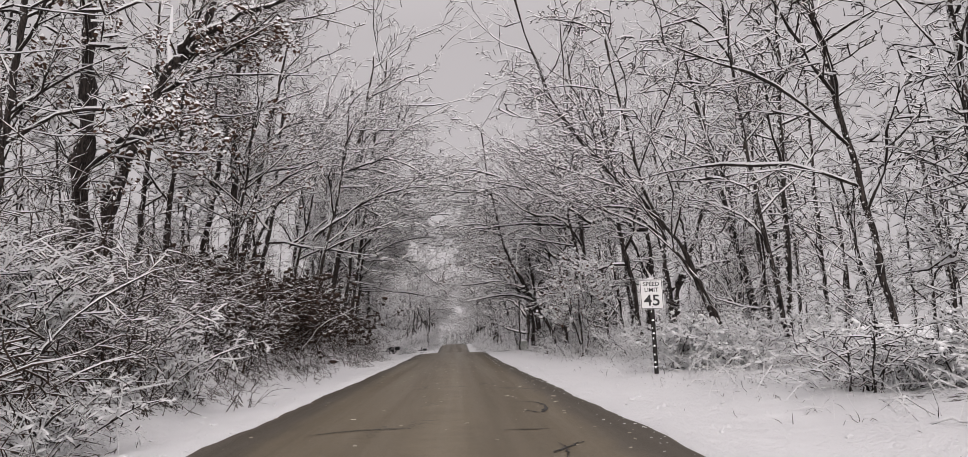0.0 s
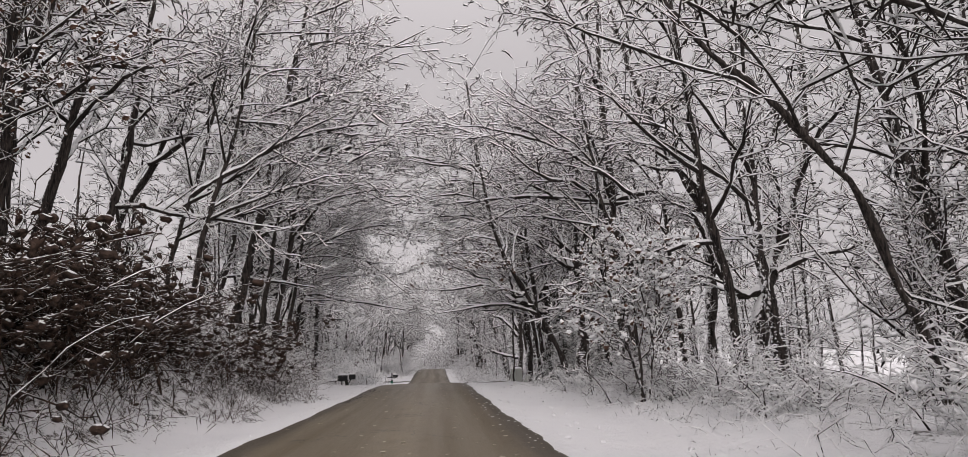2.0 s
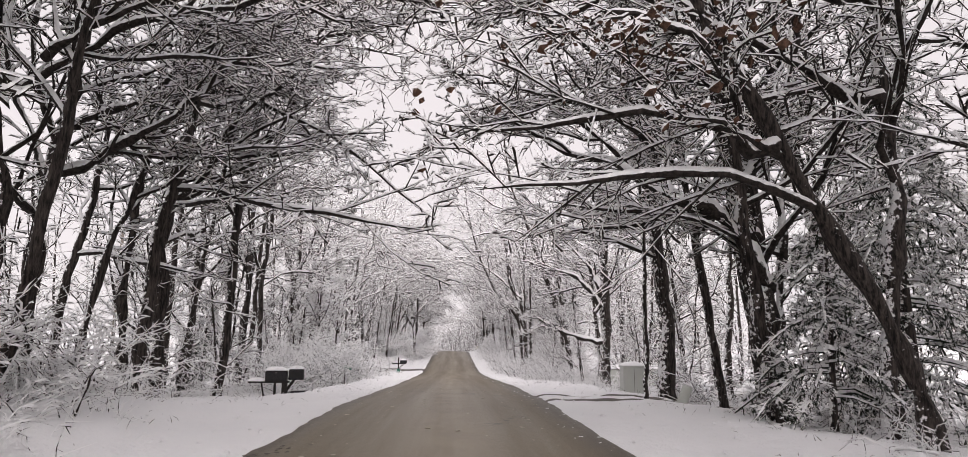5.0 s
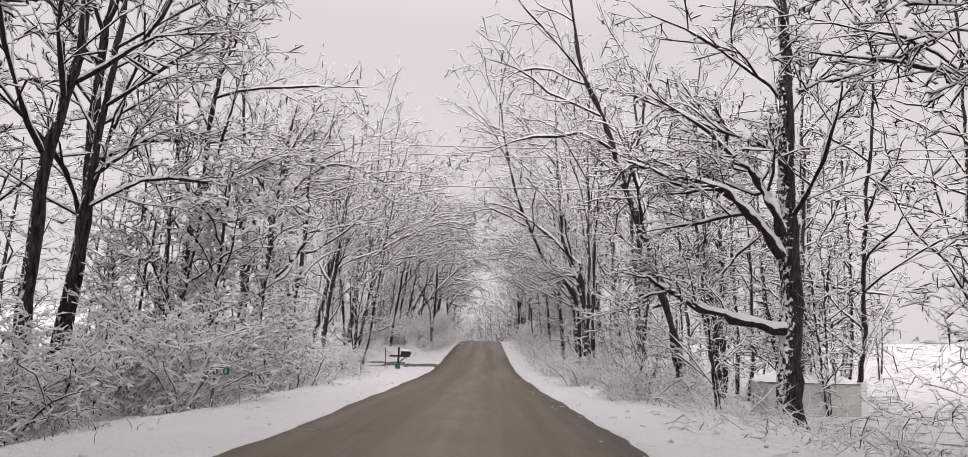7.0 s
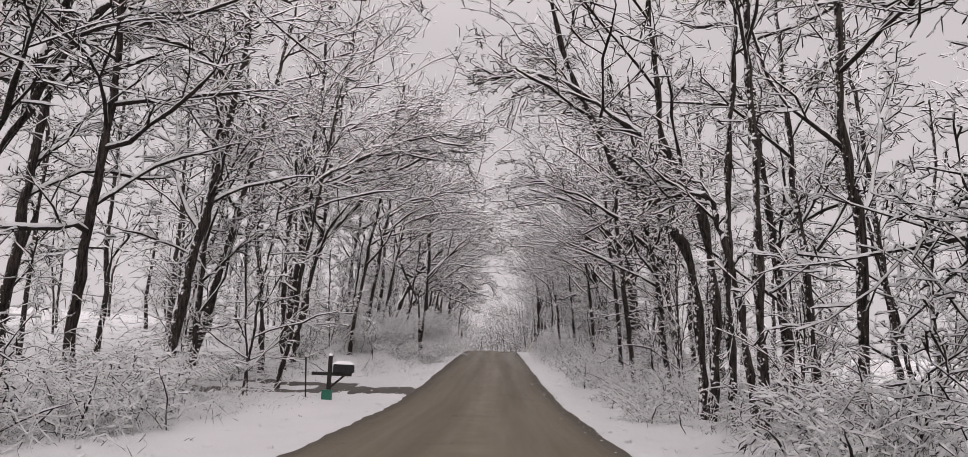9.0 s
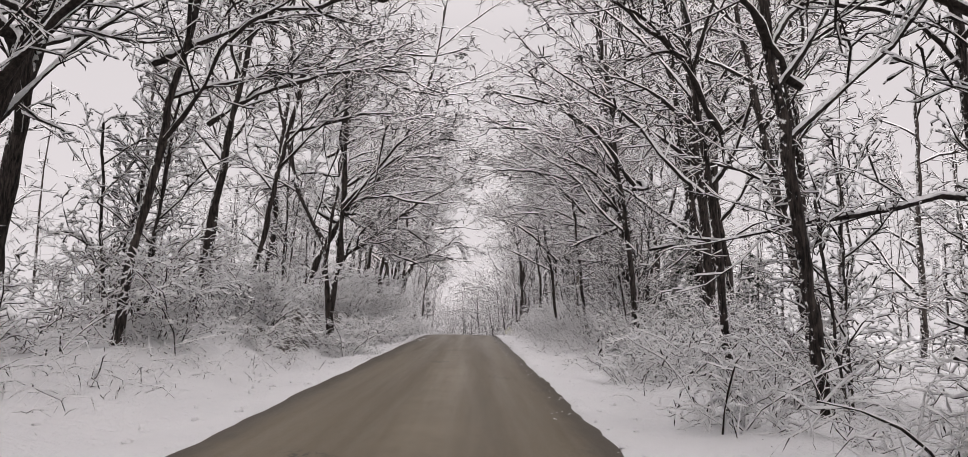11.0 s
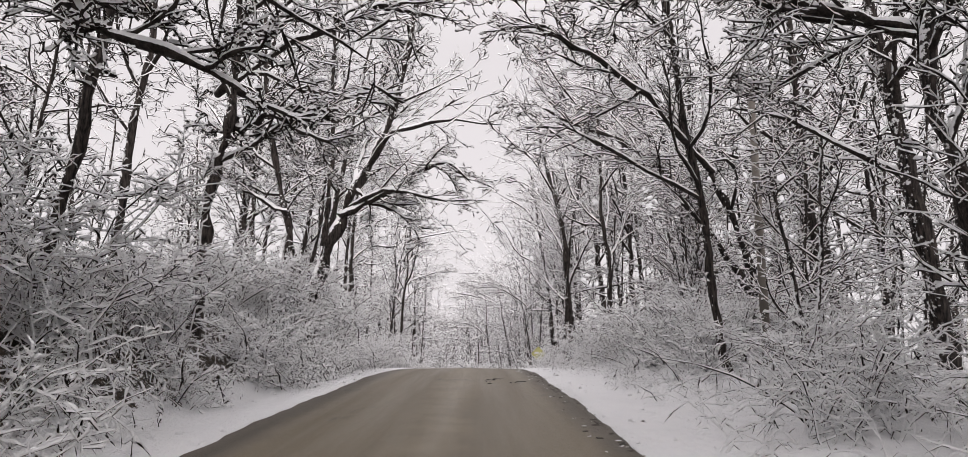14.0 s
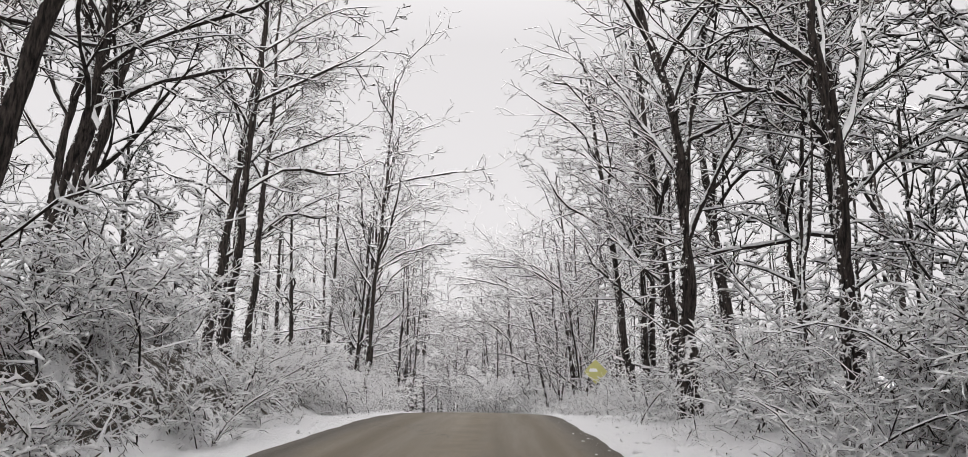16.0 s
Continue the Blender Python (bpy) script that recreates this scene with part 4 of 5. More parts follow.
repeat(arching, ((-7.0, 180.0), (5.4, 184.0), (4.4, 192.0), (-12.6, 194.0), (2.4, 199.0), (5.8, 203.0), (0.4, 207.0), (4.4, 213.0), (-3.6, 214.0), (1.8, 222.0), (-6.6, 220.0)), 14, 2)
repeat(roadside, ((-10.6, 99.8), (-12.4, 92.6), (8.6, 90.6), (-9.8, 108.4)), 40, 1, 1.1)
repeat(roadside, ((-8.4, 68.8), (-11.0, 74.6), (-9.4, 34.8), (-12.0, 33.0), (12.4, 145.6)), 25, 3, 1.1)
repeat(roadside, ((9.6, 119.0), (11.6, 121.6), (8.4, 115.8), (11.8, 116.4)), 30, 4, 1.15)
repeat(arching, ((-6.4, 45.0), (6.8, 51.5)), 12, 2, 1.4)
repeat(roadside, ((-6.4, 151.0), (-6.6, 161.4), (6.8, 154.6), (6.6, 164.8)), 30, 1)

rng = np.random.default_rng(11)
WOOD = "bare snow-covered woodland tree with slender dark trunk"
SHRUB = "dense leafless shrub laden with fresh snow"
protos = []
for k in range(9):
    h = 11 + 5 * rng.random()
    protos.append(broad_tree("woodland_tree", (-1) ** k * (12 + k), 30 + 15 * k, [(0, 0, 1.0 + rng.normal(), 1.0 * rng.normal(), h, 0.1 + 0.08 * rng.random())],
                             100 + k, WOOD, group="woodland trees", limbs=12, rich=(6, 4, 2), first=0.1, reach=0.36, pull=0.05, thin=0.018))
bushes = [shrub("shrub", (-1) ** k * (6.9 + 0.3 * k), 12 + 24 * k, 200 + k, SHRUB, group="roadside shrubs", height=1.6 + 0.35 * k, spread=0.9 + 0.1 * k) for k in range(6)]

THICKET = "small bare sapling with snow on every twig"
young = [broad_tree("young_tree", side * x, y, [(0, 0, 0.5 * lean, 0.3, h, 0.045), (0.15, 0.1, -0.6, 0.2, h * 0.8, 0.03)], 540 + k, THICKET, group="young trees", limbs=9, rich=(5, 4, 2),
                    first=0.12, reach=0.4, pull=0.03, thin=0.012) for k, (side, x, y, h, lean) in enumerate(((-1, 7.4, 60.6, 5.0, 1), (1, 7.2, 75.6, 6.0, -1), (-1, 7.0, 95.4, 6.5, 1), (1, 7.0, 119.0, 5.5, 1)))]
for _ in range(40):
    side = 1 if rng.random() < 0.5 else -1
    y = 8 + 160 * rng.random()
    x = side * (6.2 + 5.5 * rng.random())
    if (side > 0 and y < 61) or (side < 0 and (y < 38 or 50 < y < 66 or 92 < y < 104)):
        x += side * 4.0
    copy_thing(young[rng.integers(4)], pose(x, y, float(ground(x, y)) - 0.05, 0, 0, 360 * rng.random()))

for k, (x, y) in enumerate(((7.6, 137.0), (9.4, 141.2), (11.6, 139.6), (8.4, 146.8), (10.8, 147.2), (13.0, 145.4), (12.0, 154.8), (9.8, 157.6), (14.2, 150.6), (8.0, 132.0), (11.0, 131.4), (-8.0, 74.4), (-8.6, 79.2))):
    copy_thing(young[k % 4], pose(x, y, float(ground(x, y)) - 0.05, 0, 0, 131.0 * k) @ Matrix.Scale(1.15, 4))

for k, (x, y) in enumerate(((5.0, 178.0), (7.4, 181.0), (4.6, 186.0), (-6.4, 177.0), (3.4, 195.0), (6.6, 193.0), (0.8, 203.0), (3.8, 206.0), (-3.4, 209.0), (-8.6, 186.0), (-1.0, 214.0))):
    copy_thing(young[k % 4], pose(x, y, float(ground(x, y)) - 0.05, 0, 0, 97.0 * k) @ Matrix.Scale(1.5, 4))

for k, (x, y) in enumerate(((9.6, 152.0), (11.4, 156.2), (8.6, 160.4), (12.6, 142.6))):
    copy_thing(young[k % 4], pose(x, y, float(ground(x, y)) - 0.05, 0, 0, 57.0 * k) @ Matrix.Scale(1.7, 4))

# the wood on both sides
taken = planted + [(p.location.x, p.location.y) for p in protos]
count = 0
for _ in range(6000):
    side = 1 if rng.random() < 0.5 else -1
    y = 6 + 200 * rng.random()
    x = side * (8.0 + 11 * rng.random() ** 1.3)
    if all((x - a) ** 2 + (y - b) ** 2 > (1.9 + 0.05 * abs(x)) ** 2 for a, b in taken):
        taken.append((x, y))
        turn = (0 if side < 0 else 180) + 55 * rng.normal()
        copy_thing(protos[rng.integers(len(protos))], pose(x, y, float(ground(x, y)), 0, 0, turn))
        count += 1
    if count > 32:
        break
for _ in range(34):
    side = 1 if rng.random() < 0.5 else -1
    y = 4 + 172 * rng.random()
    x = side * (5.8 + 3.5 * rng.random() ** 1.3)
    if side > 0 and (y < 27 or 43 < y < 62):
        x += 3.5
    if side < 0 and (12 < y < 36 or 50 < y < 66):
        x -= 6.0
    copy_thing(bushes[rng.integers(len(bushes))], pose(x, y, float(ground(x, y)) - 0.05, 0, 0, 360 * rng.random()))


# ---- countless growth: far woods, brush on the banks, dry grass ----
def scatter(name, seed, label, category, count, where, length, lean, radius, material, snow, steps=1, parent=None):
    """Countless loose twigs. where(rng, n): feet (n, 3); lean: spread of their direction against straight up."""
    rng = np.random.default_rng(seed)
    p = where(rng, count)
    d = unit(rng.normal(size=(count, 3)) * np.array([lean, lean, 0.35]) + np.array([0, 0, 1.0]))
    L = length[0] + (length[1] - length[0]) * rng.random(count)
    out = [p]
    for k in range(steps):
        p = p + d * (L / steps)[:, None]
        out.append(p)
        d = unit(d + rng.normal(size=d.shape) * 0.4 + np.array([0, 0, -0.25]))
    R = np.repeat((radius * (0.7 + 0.6 * rng.random(count)))[:, None], steps + 1, 1) * np.linspace(1, 0.6, steps + 1)
    ob = mesh_object(name, *tubes(np.stack(out, 1), R, 3, snow, pointed=steps > 1), material, parent, smooth=False)
    return tagged(ob, label, category, kind="stuff")


def in_woods(side, low, high, near=9.0, far=28.0, y0=2, y1=200):
    def where(rng, n):
        x = side * (near + (far - near) * rng.random(n) ** 0.8)
        y = y0 + (y1 - y0) * rng.random(n)
        x = np.where((x > 0) & (y > 43) & (y < 60), x + 5.0, x)
        return np.stack([x, y, ground(x, y) + low + (high - low) * rng.random(n) ** 1.5], 1)
    return where


def on_bank(side, d0, d1, y0=0, y1=185, power=1.0):
    def where(rng, n):
        y = y0 + (y1 - y0) * rng.random(n)
        clump = np.sin(y * 0.9 + 1.3 * side) + np.sin(y * 2.3 + side) + rng.normal(size=n)
        y = y + 0.25 * np.sin(y * 5.0)
        x = edge(y, side) + side * (d0 + 0.35 * np.clip(clump, -1.5, 1.5) + (d1 - d0) * rng.random(n) ** power)
        return np.stack([x, y, ground(x, y) - 0.04], 1)
    return where


def far_woods(side, seed, count, near, far, y0, y1):
    """The deep wood: countless slender trees, their boughs and twigs."""
    rng = np.random.default_rng(seed)
    x = side * (near + (far - near) * rng.random(count) ** 0.9)
    y = y0 + (y1 - y0) * rng.random(count)
    h = 9 + 6 * rng.random(count)
    f = np.linspace(0, 1, 6)
    P = np.stack([x, y, ground(x, y) - 0.3], 1)[:, None] + np.stack([0 * f, 0 * f, f], 1)[None] * h[:, None, None]
    P[..., :2] += np.cumsum(rng.normal(size=(count, 6, 2)) * 0.16, axis=1)
    R = (0.06 + 0.07 * rng.random(count))[:, None] * np.linspace(1, 0.25, 6)
    wood = tagged(mesh_object("far_woods_trunks", *tubes(P, R, 5), BARK), "slender dark trunks deep in the snowy wood", "woods", kind="stuff")
    P1, R1 = sprout(rng, P, R, 11, (0.12, 0.98), (40, 80), 0.27, 3, 0.5, 0.022, 0.3, 0.05)
    P2, R2 = sprout(rng, P1, R1, 6, (0.1, 1.0), (30, 80), 0.5, 2, 0.8, 0.024, 0.45, 0.0, level=0.7)
    P3, R3 = sprout(rng, P2, R2, 3, (0.05, 1.0), (30, 80), 0.65, 1, 0.9, 0.024, 0.4, 0.0, cap=0.7, level=0.7)
    tangle = [tubes(P1, R1, 3, 0.05, pointed=True), tubes(P2, R2, 3, 0.065, pointed=True), tubes(P3, R3, 3, 0.065, pointed=True)]
    tagged(mesh_object("far_woods_branches", *joined(tangle), TWIG), "tangle of snowy branches deep in the wood", "woods", kind="stuff")


def strands(name, seed, label, category, count, where, length, tilt, radius, material, snow, twigs=3, pads=None):
    """Countless thin shoots that rise and bow over under their snow, with side twigs."""
    rng = np.random.default_rng(seed)
    p = where(rng, count)
    a = rng.random(count) * 2 * np.pi
    up = tilt[0] + (tilt[1] - tilt[0]) * rng.random(count)
    d = np.stack([np.cos(a) * np.cos(up), np.sin(a) * np.cos(up), np.sin(up)], 1)
    L = length[0] + (length[1] - length[0]) * rng.random(count) ** 1.4
    out = [p]
    for k in range(3):
        p = p + d * (L / 3)[:, None]
        out.append(p)
        d = unit(d + rng.normal(size=d.shape) * 0.42 + np.array([0, 0, -0.3]))
    P = np.stack(out, 1)
    R = np.repeat((radius * (0.8 + 0.5 * rng.random(count)))[:, None], 4, 1) * np.linspace(1, 0.75, 4)
    pieces = [tubes(P, R, 3, snow, pointed=True)]
    if twigs:
        P2, R2 = sprout(rng, P, R, twigs, (0.15, 1.0), (30, 75), 0.35, 1, 0.9, radius * 0.9, 0.4, -0.1, cap=0.4, level=0.6)
        pieces.append(tubes(P2, R2, 3, snow * 0.8, pointed=True))
    if pads:
        many, size = pads
        pieces.append(snow_pads(rng, P[rng.integers(0, count, many), rng.integers(1, 4, many)], size))
    return tagged(mesh_object(name, *joined(pieces), material), label, category, kind="stuff")


def clear(y, side):
    """How wide the open verge is."""
    if side < 0:
        return np.interp(y, [0, 40, 48, 52, 64, 68, 88, 92, 95, 101, 103, 112, 160, 175], [1.7, 1.7, 2.4, 3.7, 3.7, 2.6, 2.6, 3.0, 4.2, 4.6, 2.2, 1.4, 1.5, 2.2])
    return np.interp(y, [0, 45, 49, 61, 64, 108, 114, 125, 175], [2.7, 2.7, 4.6, 4.6, 1.9, 1.9, 1.8, 1.5, 1.6])


def verge_brush(side, depth, y0=0, y1=180, power=1.3):
    def where(rng, n):
        y = y0 + (y1 - y0) * rng.random(n)
        wave = 0.3 * np.sin(y * 0.8 + side) + 0.25 * np.sin(y * 2.1 + 2 * side) + 0.25 * rng.normal(size=n)
        x = edge(y, side) + side * (clear(y, side) + wave + depth * rng.random(n) ** power)
        return np.stack([x, y, ground(x, y) - 0.04], 1)
    return where


for side in (-1, 1):
    far_woods(side, 31 + side, 98, 11.5, 32, 4, 170)
    far_woods(side, 35 + side, 64, 4.6, 20, 168, 275)
    far_woods(side, 37 + side, 30, 4.2, 8, 178, 290)
    far_woods(side, 39 + side, 50, 0, 16, 292, 340)
    strands("understory", 46 + side, "thin bowed shoots and twigs under snow between the trunks", "woods", 2800 if side < 0 else 3000, in_woods(side, -0.05, 2.6, 7.0, 15.0, 32 if side < 0 else 2, 180), (0.5, 1.7), (0.2, 1.3), 0.0085, TWIG, 0.065, 7)
    strands("bank_brush", 51 + side, "low tangled brush under snow along the bank", "brush", 5200, verge_brush(side, 4.5, 36 if side < 0 else 0, 215), (0.3, 1.3), (0.3, 1.4), 0.008, LOADED, 0.065, 3)
    scatter("dry_grass", 61 + side, "dry weed stalks poking through the snow", "grass", 1800, on_bank(side, 1.5, 3.4, power=0.5), (0.06, 0.25), 1.0, 0.004, BRUSH, 0.006, 2)
strands("understory", 58, "thin brown shoots and twigs with little snow between the trunks", "woods", 1500, in_woods(-1, -0.05, 2.6, 6.0, 14.0, 4, 34), (0.8, 2.4), (0.1, 1.3), 0.011, BRUSH, 0.05, 4)
strands("brown_brush", 57, "dark tangled brown brush on the bank with little snow", "brush", 4800, verge_brush(-1, 4.0, 3, 44, 0.9), (0.4, 1.5), (0.3, 1.4), 0.008, BRUSH, 0.022, 4)

# brush on the banks
BROWN = "tangled brown brush half covered with snow"
WHITE_BRUSH = "tangled bank brush bowed under fresh snow"
rng = np.random.default_rng(5)
for label, twig, snow, thin, at, pads, bands in (
        (BROWN, BRUSH, 0.035, 0.0075, 14.0, None, ((-1, 5, 19, 1.4, 16), (-1, 34, 43, 1.4, 8))),
        (WHITE_BRUSH, LOADED, 0.045, 0.0078, 124.0, None, ((-1, 4, 15, 0.9, 9), (-1, 110, 166, 0.2, 36), (1, 121, 172, 1.2, 18), (1, 168, 186, 0.2, 8), (-1, 164, 186, 0.2, 9), (-1, 64, 88, 2.2, 11), (-1, 86, 95, 3.0, 6), (-1, 40, 54, 2.2, 8), (1, 81, 109, 0.7, 8), (-1, 112, 150, -0.1, 9), (1, 20, 41, 2.6, 9), (1, 109, 122, 1.9, 6), (1, 84, 100, 1.6, 4), (-1, 137, 143, 0.0, 4), (1, 73.5, 81, 0.8, 4)))):
    brush = [shrub("brush_thicket", -6.3 - 0.2 * k, at + 3.1 * k, 240 + k, label, stems=13, height=(1.4 if twig is BRUSH else 1.1) + 0.35 * k, spread=1.1, rich=(8, 6 if twig is BRUSH else 7), snow=snow, thin=thin, twig=twig, pads=pads, plump=0.0 if twig is BRUSH else 0.012,
                   droop=-0.1, group="brush thickets", category="brush") for k in range(4)]
    for side, y0, y1, near, count in bands:
        for i in range(count):
            y = y0 + (y1 - y0) * (i + rng.random()) / count
            x = float(edge(y, side)) + side * (near + 0.9 + 3.6 * rng.random() ** 1.3)
            copy_thing(brush[rng.integers(4)], pose(x, y, float(ground(x, y)) - 0.05, 0, 0, 360 * rng.random()))

# trees that close the view past the crest
for k in range(14):
    side, y = 1 - 2 * (k % 2), 176 + 100 * rng.random()
    x = float(bend(y)) + side * (5.0 + 4.0 * rng.random())
    copy_thing(protos[k % 9], pose(x, y, float(ground(x, y)), 0, 0, 360 * rng.random()))
for k in range(8):
    x, y = -15 + 30 * rng.random(), 294 + 20 * rng.random()
    copy_thing(protos[k % 9], pose(x, y, float(ground(x, y)), 0, 0, 360 * rng.random()))

# ---- evergreens, laden bushes ----
conifer("hemlock_tree", 7.3, 50.6, 401, "dark hemlock with drooping boughs under snow", 4.4, 2.0, base=0.6)
conifer("hemlock_tree", 10.2, 52.4, 402, "dark hemlock with drooping boughs under snow", 11.0, 3.1, base=0.5)
conifer("spruce_tree", 8.9, 119.6, 403, "small spruce thick with fresh snow", 5.2, 2.2, base=0.15, snow=0.08)
conifer("spruce_tree", 11.0, 118.4, 405, "small spruce thick with fresh snow", 4.0, 2.0, base=0.15, snow=0.08)
conifer("spruce_tree", -11.6, 71.0, 404, "small spruce thick with fresh snow", 4.5, 1.6, base=0.2, snow=0.08)
LADEN = "bush bowed down by thick fresh snow"
tall = [shrub("laden_bush", x, y, 440 + k, LADEN, stems=24, height=h, spread=1.3, rich=(8, 9), snow=0.055, thin=0.0105, droop=-0.06, group="laden bushes", twig=LOADED, plump=0.0145)
        for k, (x, y, h) in enumerate(((6.8, 141.0, 3.0), (-5.6, 140.0, 2.6), (7.4, 147.0, 3.4)))]
for k, (x, y) in enumerate(((7.9, 143.6), (6.4, 144.6), (8.9, 146.0), (6.7, 150.2), (7.9, 152.8), (6.5, 156.8), (9.0, 139.4), (-6.8, 142.4), (-5.3, 143.4), (-5.9, 147.2), (-6.6, 150.4), (-5.5, 153.2), (-6.6, 156.4),
                           (-5.2, 135.0), (-5.6, 131.2), (-5.8, 127.4), (6.6, 117.4), (8.2, 115.2), (6.9, 120.2), (-6.4, 66.4), (-6.0, 108.8), (-5.6, 113.4),
                           (-7.0, 73.0), (-6.4, 71.2), (-7.6, 75.6), (-6.2, 77.6), (-7.6, 80.4))):
    copy_thing(tall[k % 3], pose(x, y, float(ground(x, y)) - 0.05, 0, 0, 77.0 * k))
for k, (x, y) in enumerate(((0.8, 196.0), (3.0, 194.0), (-0.4, 203.0), (-2.4, 208.0), (1.8, 207.0), (-10.6, 196.0), (-9.4, 189.0), (4.6, 200.0), (-7.0, 212.0))):
    copy_thing(tall[k % 3], pose(x, y, float(ground(x, y)) - 0.05, 0, 0, 49.0 * k) @ Matrix.Scale(1.7, 4))
shrub("laden_bush", -6.6, 69.6, 411, LADEN, stems=26, height=2.9, spread=1.5, rich=(9, 9), snow=0.055, thin=0.013, droop=-0.07, group="laden bushes", twig=LOADED, plump=0.0145, pads=(420, 0.055))
shrub("laden_bush", -7.6, 72.8, 412, LADEN, stems=26, height=3.2, spread=1.5, rich=(9, 9), snow=0.055, thin=0.013, droop=-0.07, group="laden bushes", twig=LOADED, plump=0.0145, pads=(420, 0.055))
shrub("laden_bush", -6.2, 75.2, 413, LADEN, stems=22, height=2.4, spread=1.3, rich=(8, 9), snow=0.05, thin=0.012, droop=-0.07, group="laden bushes", twig=LOADED, plump=0.0145, pads=(420, 0.055))
shrub("laden_bush", 8.0, 11.8, 414, LADEN, stems=22, height=1.4, spread=1.1, rich=(8, 9), snow=0.05, thin=0.012, droop=-0.08, group="laden bushes", twig=LOADED, plump=0.0145, pads=(560, 0.06))
shrub("laden_bush", 6.9, 19.9, 415, LADEN, stems=26, height=1.9, spread=1.0, rich=(8, 9), snow=0.05, thin=0.012, droop=-0.06, group="laden bushes", twig=LOADED, plump=0.0145, pads=(560, 0.06))
shrub("laden_bush", 6.9, 111.6, 416, LADEN, stems=34, height=1.5, spread=1.2, rich=(8, 9), snow=0.06, thin=0.014, droop=-0.1, group="laden bushes", twig=LOADED, plump=0.0145, pads=(620, 0.06))
shrub("laden_bush", 8.9, 112.4, 417, LADEN, stems=34, height=1.4, spread=1.2, rich=(8, 9), snow=0.06, thin=0.014, droop=-0.1, group="laden bushes", twig=LOADED, plump=0.0145, pads=(620, 0.06))
shrub("laden_bush", 7.9, 18.6, 418, LADEN, stems=26, height=1.6, spread=1.2, rich=(8, 9), snow=0.05, thin=0.012, droop=-0.06, group="laden bushes", twig=LOADED, plump=0.0145, pads=(560, 0.06))
shrub("laden_bush", 9.3, 20.4, 419, LADEN, stems=26, height=1.9, spread=1.3, rich=(8, 9), snow=0.05, thin=0.012, droop=-0.06, group="laden bushes", twig=LOADED, plump=0.0145, pads=(560, 0.06))
broad_tree("leafy_sapling", 5.9, 31.6, [(0, 0, -0.2, 0.15, 4.3, 0.05), (0.2, 0.1, -1.1, 0.1, 3.6, 0.035), (0.1, 0.0, 0.6, 0.2, 3.8, 0.035)], 420, "young tree with withered leaves buried under heavy snow", "tree",
           limbs=13, rich=(6, 5, 2), first=0.3, reach=0.42, snow=0.07, leaves=(420, 1.0, 4.6, 0.1), pads=(1500, 0.07))

DARK_BUSH = "dark bush thick with withered brown leaves and little snow"
dark = [shrub("dark_bush", -6.2 - 0.3 * k, 21.0 + 4.4 * k, 430 + k, DARK_BUSH, stems=20, height=2.0 + 0.4 * k, spread=1.3, rich=(8, 6), snow=0.02, thin=0.007, group="dark bushes",
              twig=WITHERED, pads=(640, 0.085), load=WITHERED) for k in range(3)]
for k, (x, y) in enumerate(((-5.7, 18.6), (-5.5, 21.2), (-5.4, 23.6), (-6.6, 25.4), (-5.6, 26.2), (-6.4, 30.6), (-7.6, 20.2), (-6.9, 27.2), (-5.6, 28.4), (-5.7, 32.6), (-7.2, 33.4), (-7.4, 23.0), (-5.9, 36.4))):
    copy_thing(dark[k % 3], pose(x, y, float(ground(x, y)) - 0.05, 0, 0, 80.0 * k))

# ---- roadside things ----
STEEL = plain("weathered_steel", (0.16, 0.15, 0.14), 0.55, 0.6)
DARK = plain("dark_weathered_wood", (0.02, 0.017, 0.015), 0.9)
BLACK = plain("black_painted_metal", (0.007, 0.007, 0.008), 0.75)
WHITE = plain("reflective_white_sheeting", (0.74, 0.74, 0.73), 0.4, 0.0, 0.06)
INK = plain("black_sign_ink", (0.01, 0.01, 0.01), 0.5)
GREEN = plain("green_plastic", (0.01, 0.13, 0.085), 0.45)
YELLOW = plain("pale_yellow_sheeting", (0.62, 0.60, 0.24), 0.5, 0.0, 0.15)
PALE = plain("pale_painted_steel", (0.50, 0.52, 0.48), 0.5, 0.0, 0.15, 2.0)
POLE = plain("weathered_pole_wood", (0.20, 0.18, 0.155), 0.9, 0.0, 0.4, 3.0)


def box(x0, x1, y0, y1, z0, z1, bevel=0.004, segments=1):
    bm = bmesh.new()
    bmesh.ops.create_cube(bm, size=1.0)
    bmesh.ops.scale(bm, vec=(x1 - x0, y1 - y0, z1 - z0), verts=bm.verts)
    bmesh.ops.translate(bm, vec=((x0 + x1) / 2, (y0 + y1) / 2, (z0 + z1) / 2), verts=bm.verts)
    if bevel:
        bmesh.ops.bevel(bm, geom=list(bm.edges), offset=bevel, segments=segments, affect="EDGES", profile=0.5)
    return bm


def rod(a, b, r0, r1=None, sides=12):
    """A round bar from a to b."""
    a, b = Vector(a), Vector(b)
    bm = bmesh.new()
    bmesh.ops.create_cone(bm, cap_ends=True, segments=sides, radius1=r0, radius2=r0 if r1 is None else r1, depth=(b - a).length)
    m = Matrix.Translation((a + b) / 2) @ (b - a).to_track_quat("Z", "Y").to_matrix().to_4x4()
    bmesh.ops.transform(bm, matrix=m, verts=bm.verts)
    return bm


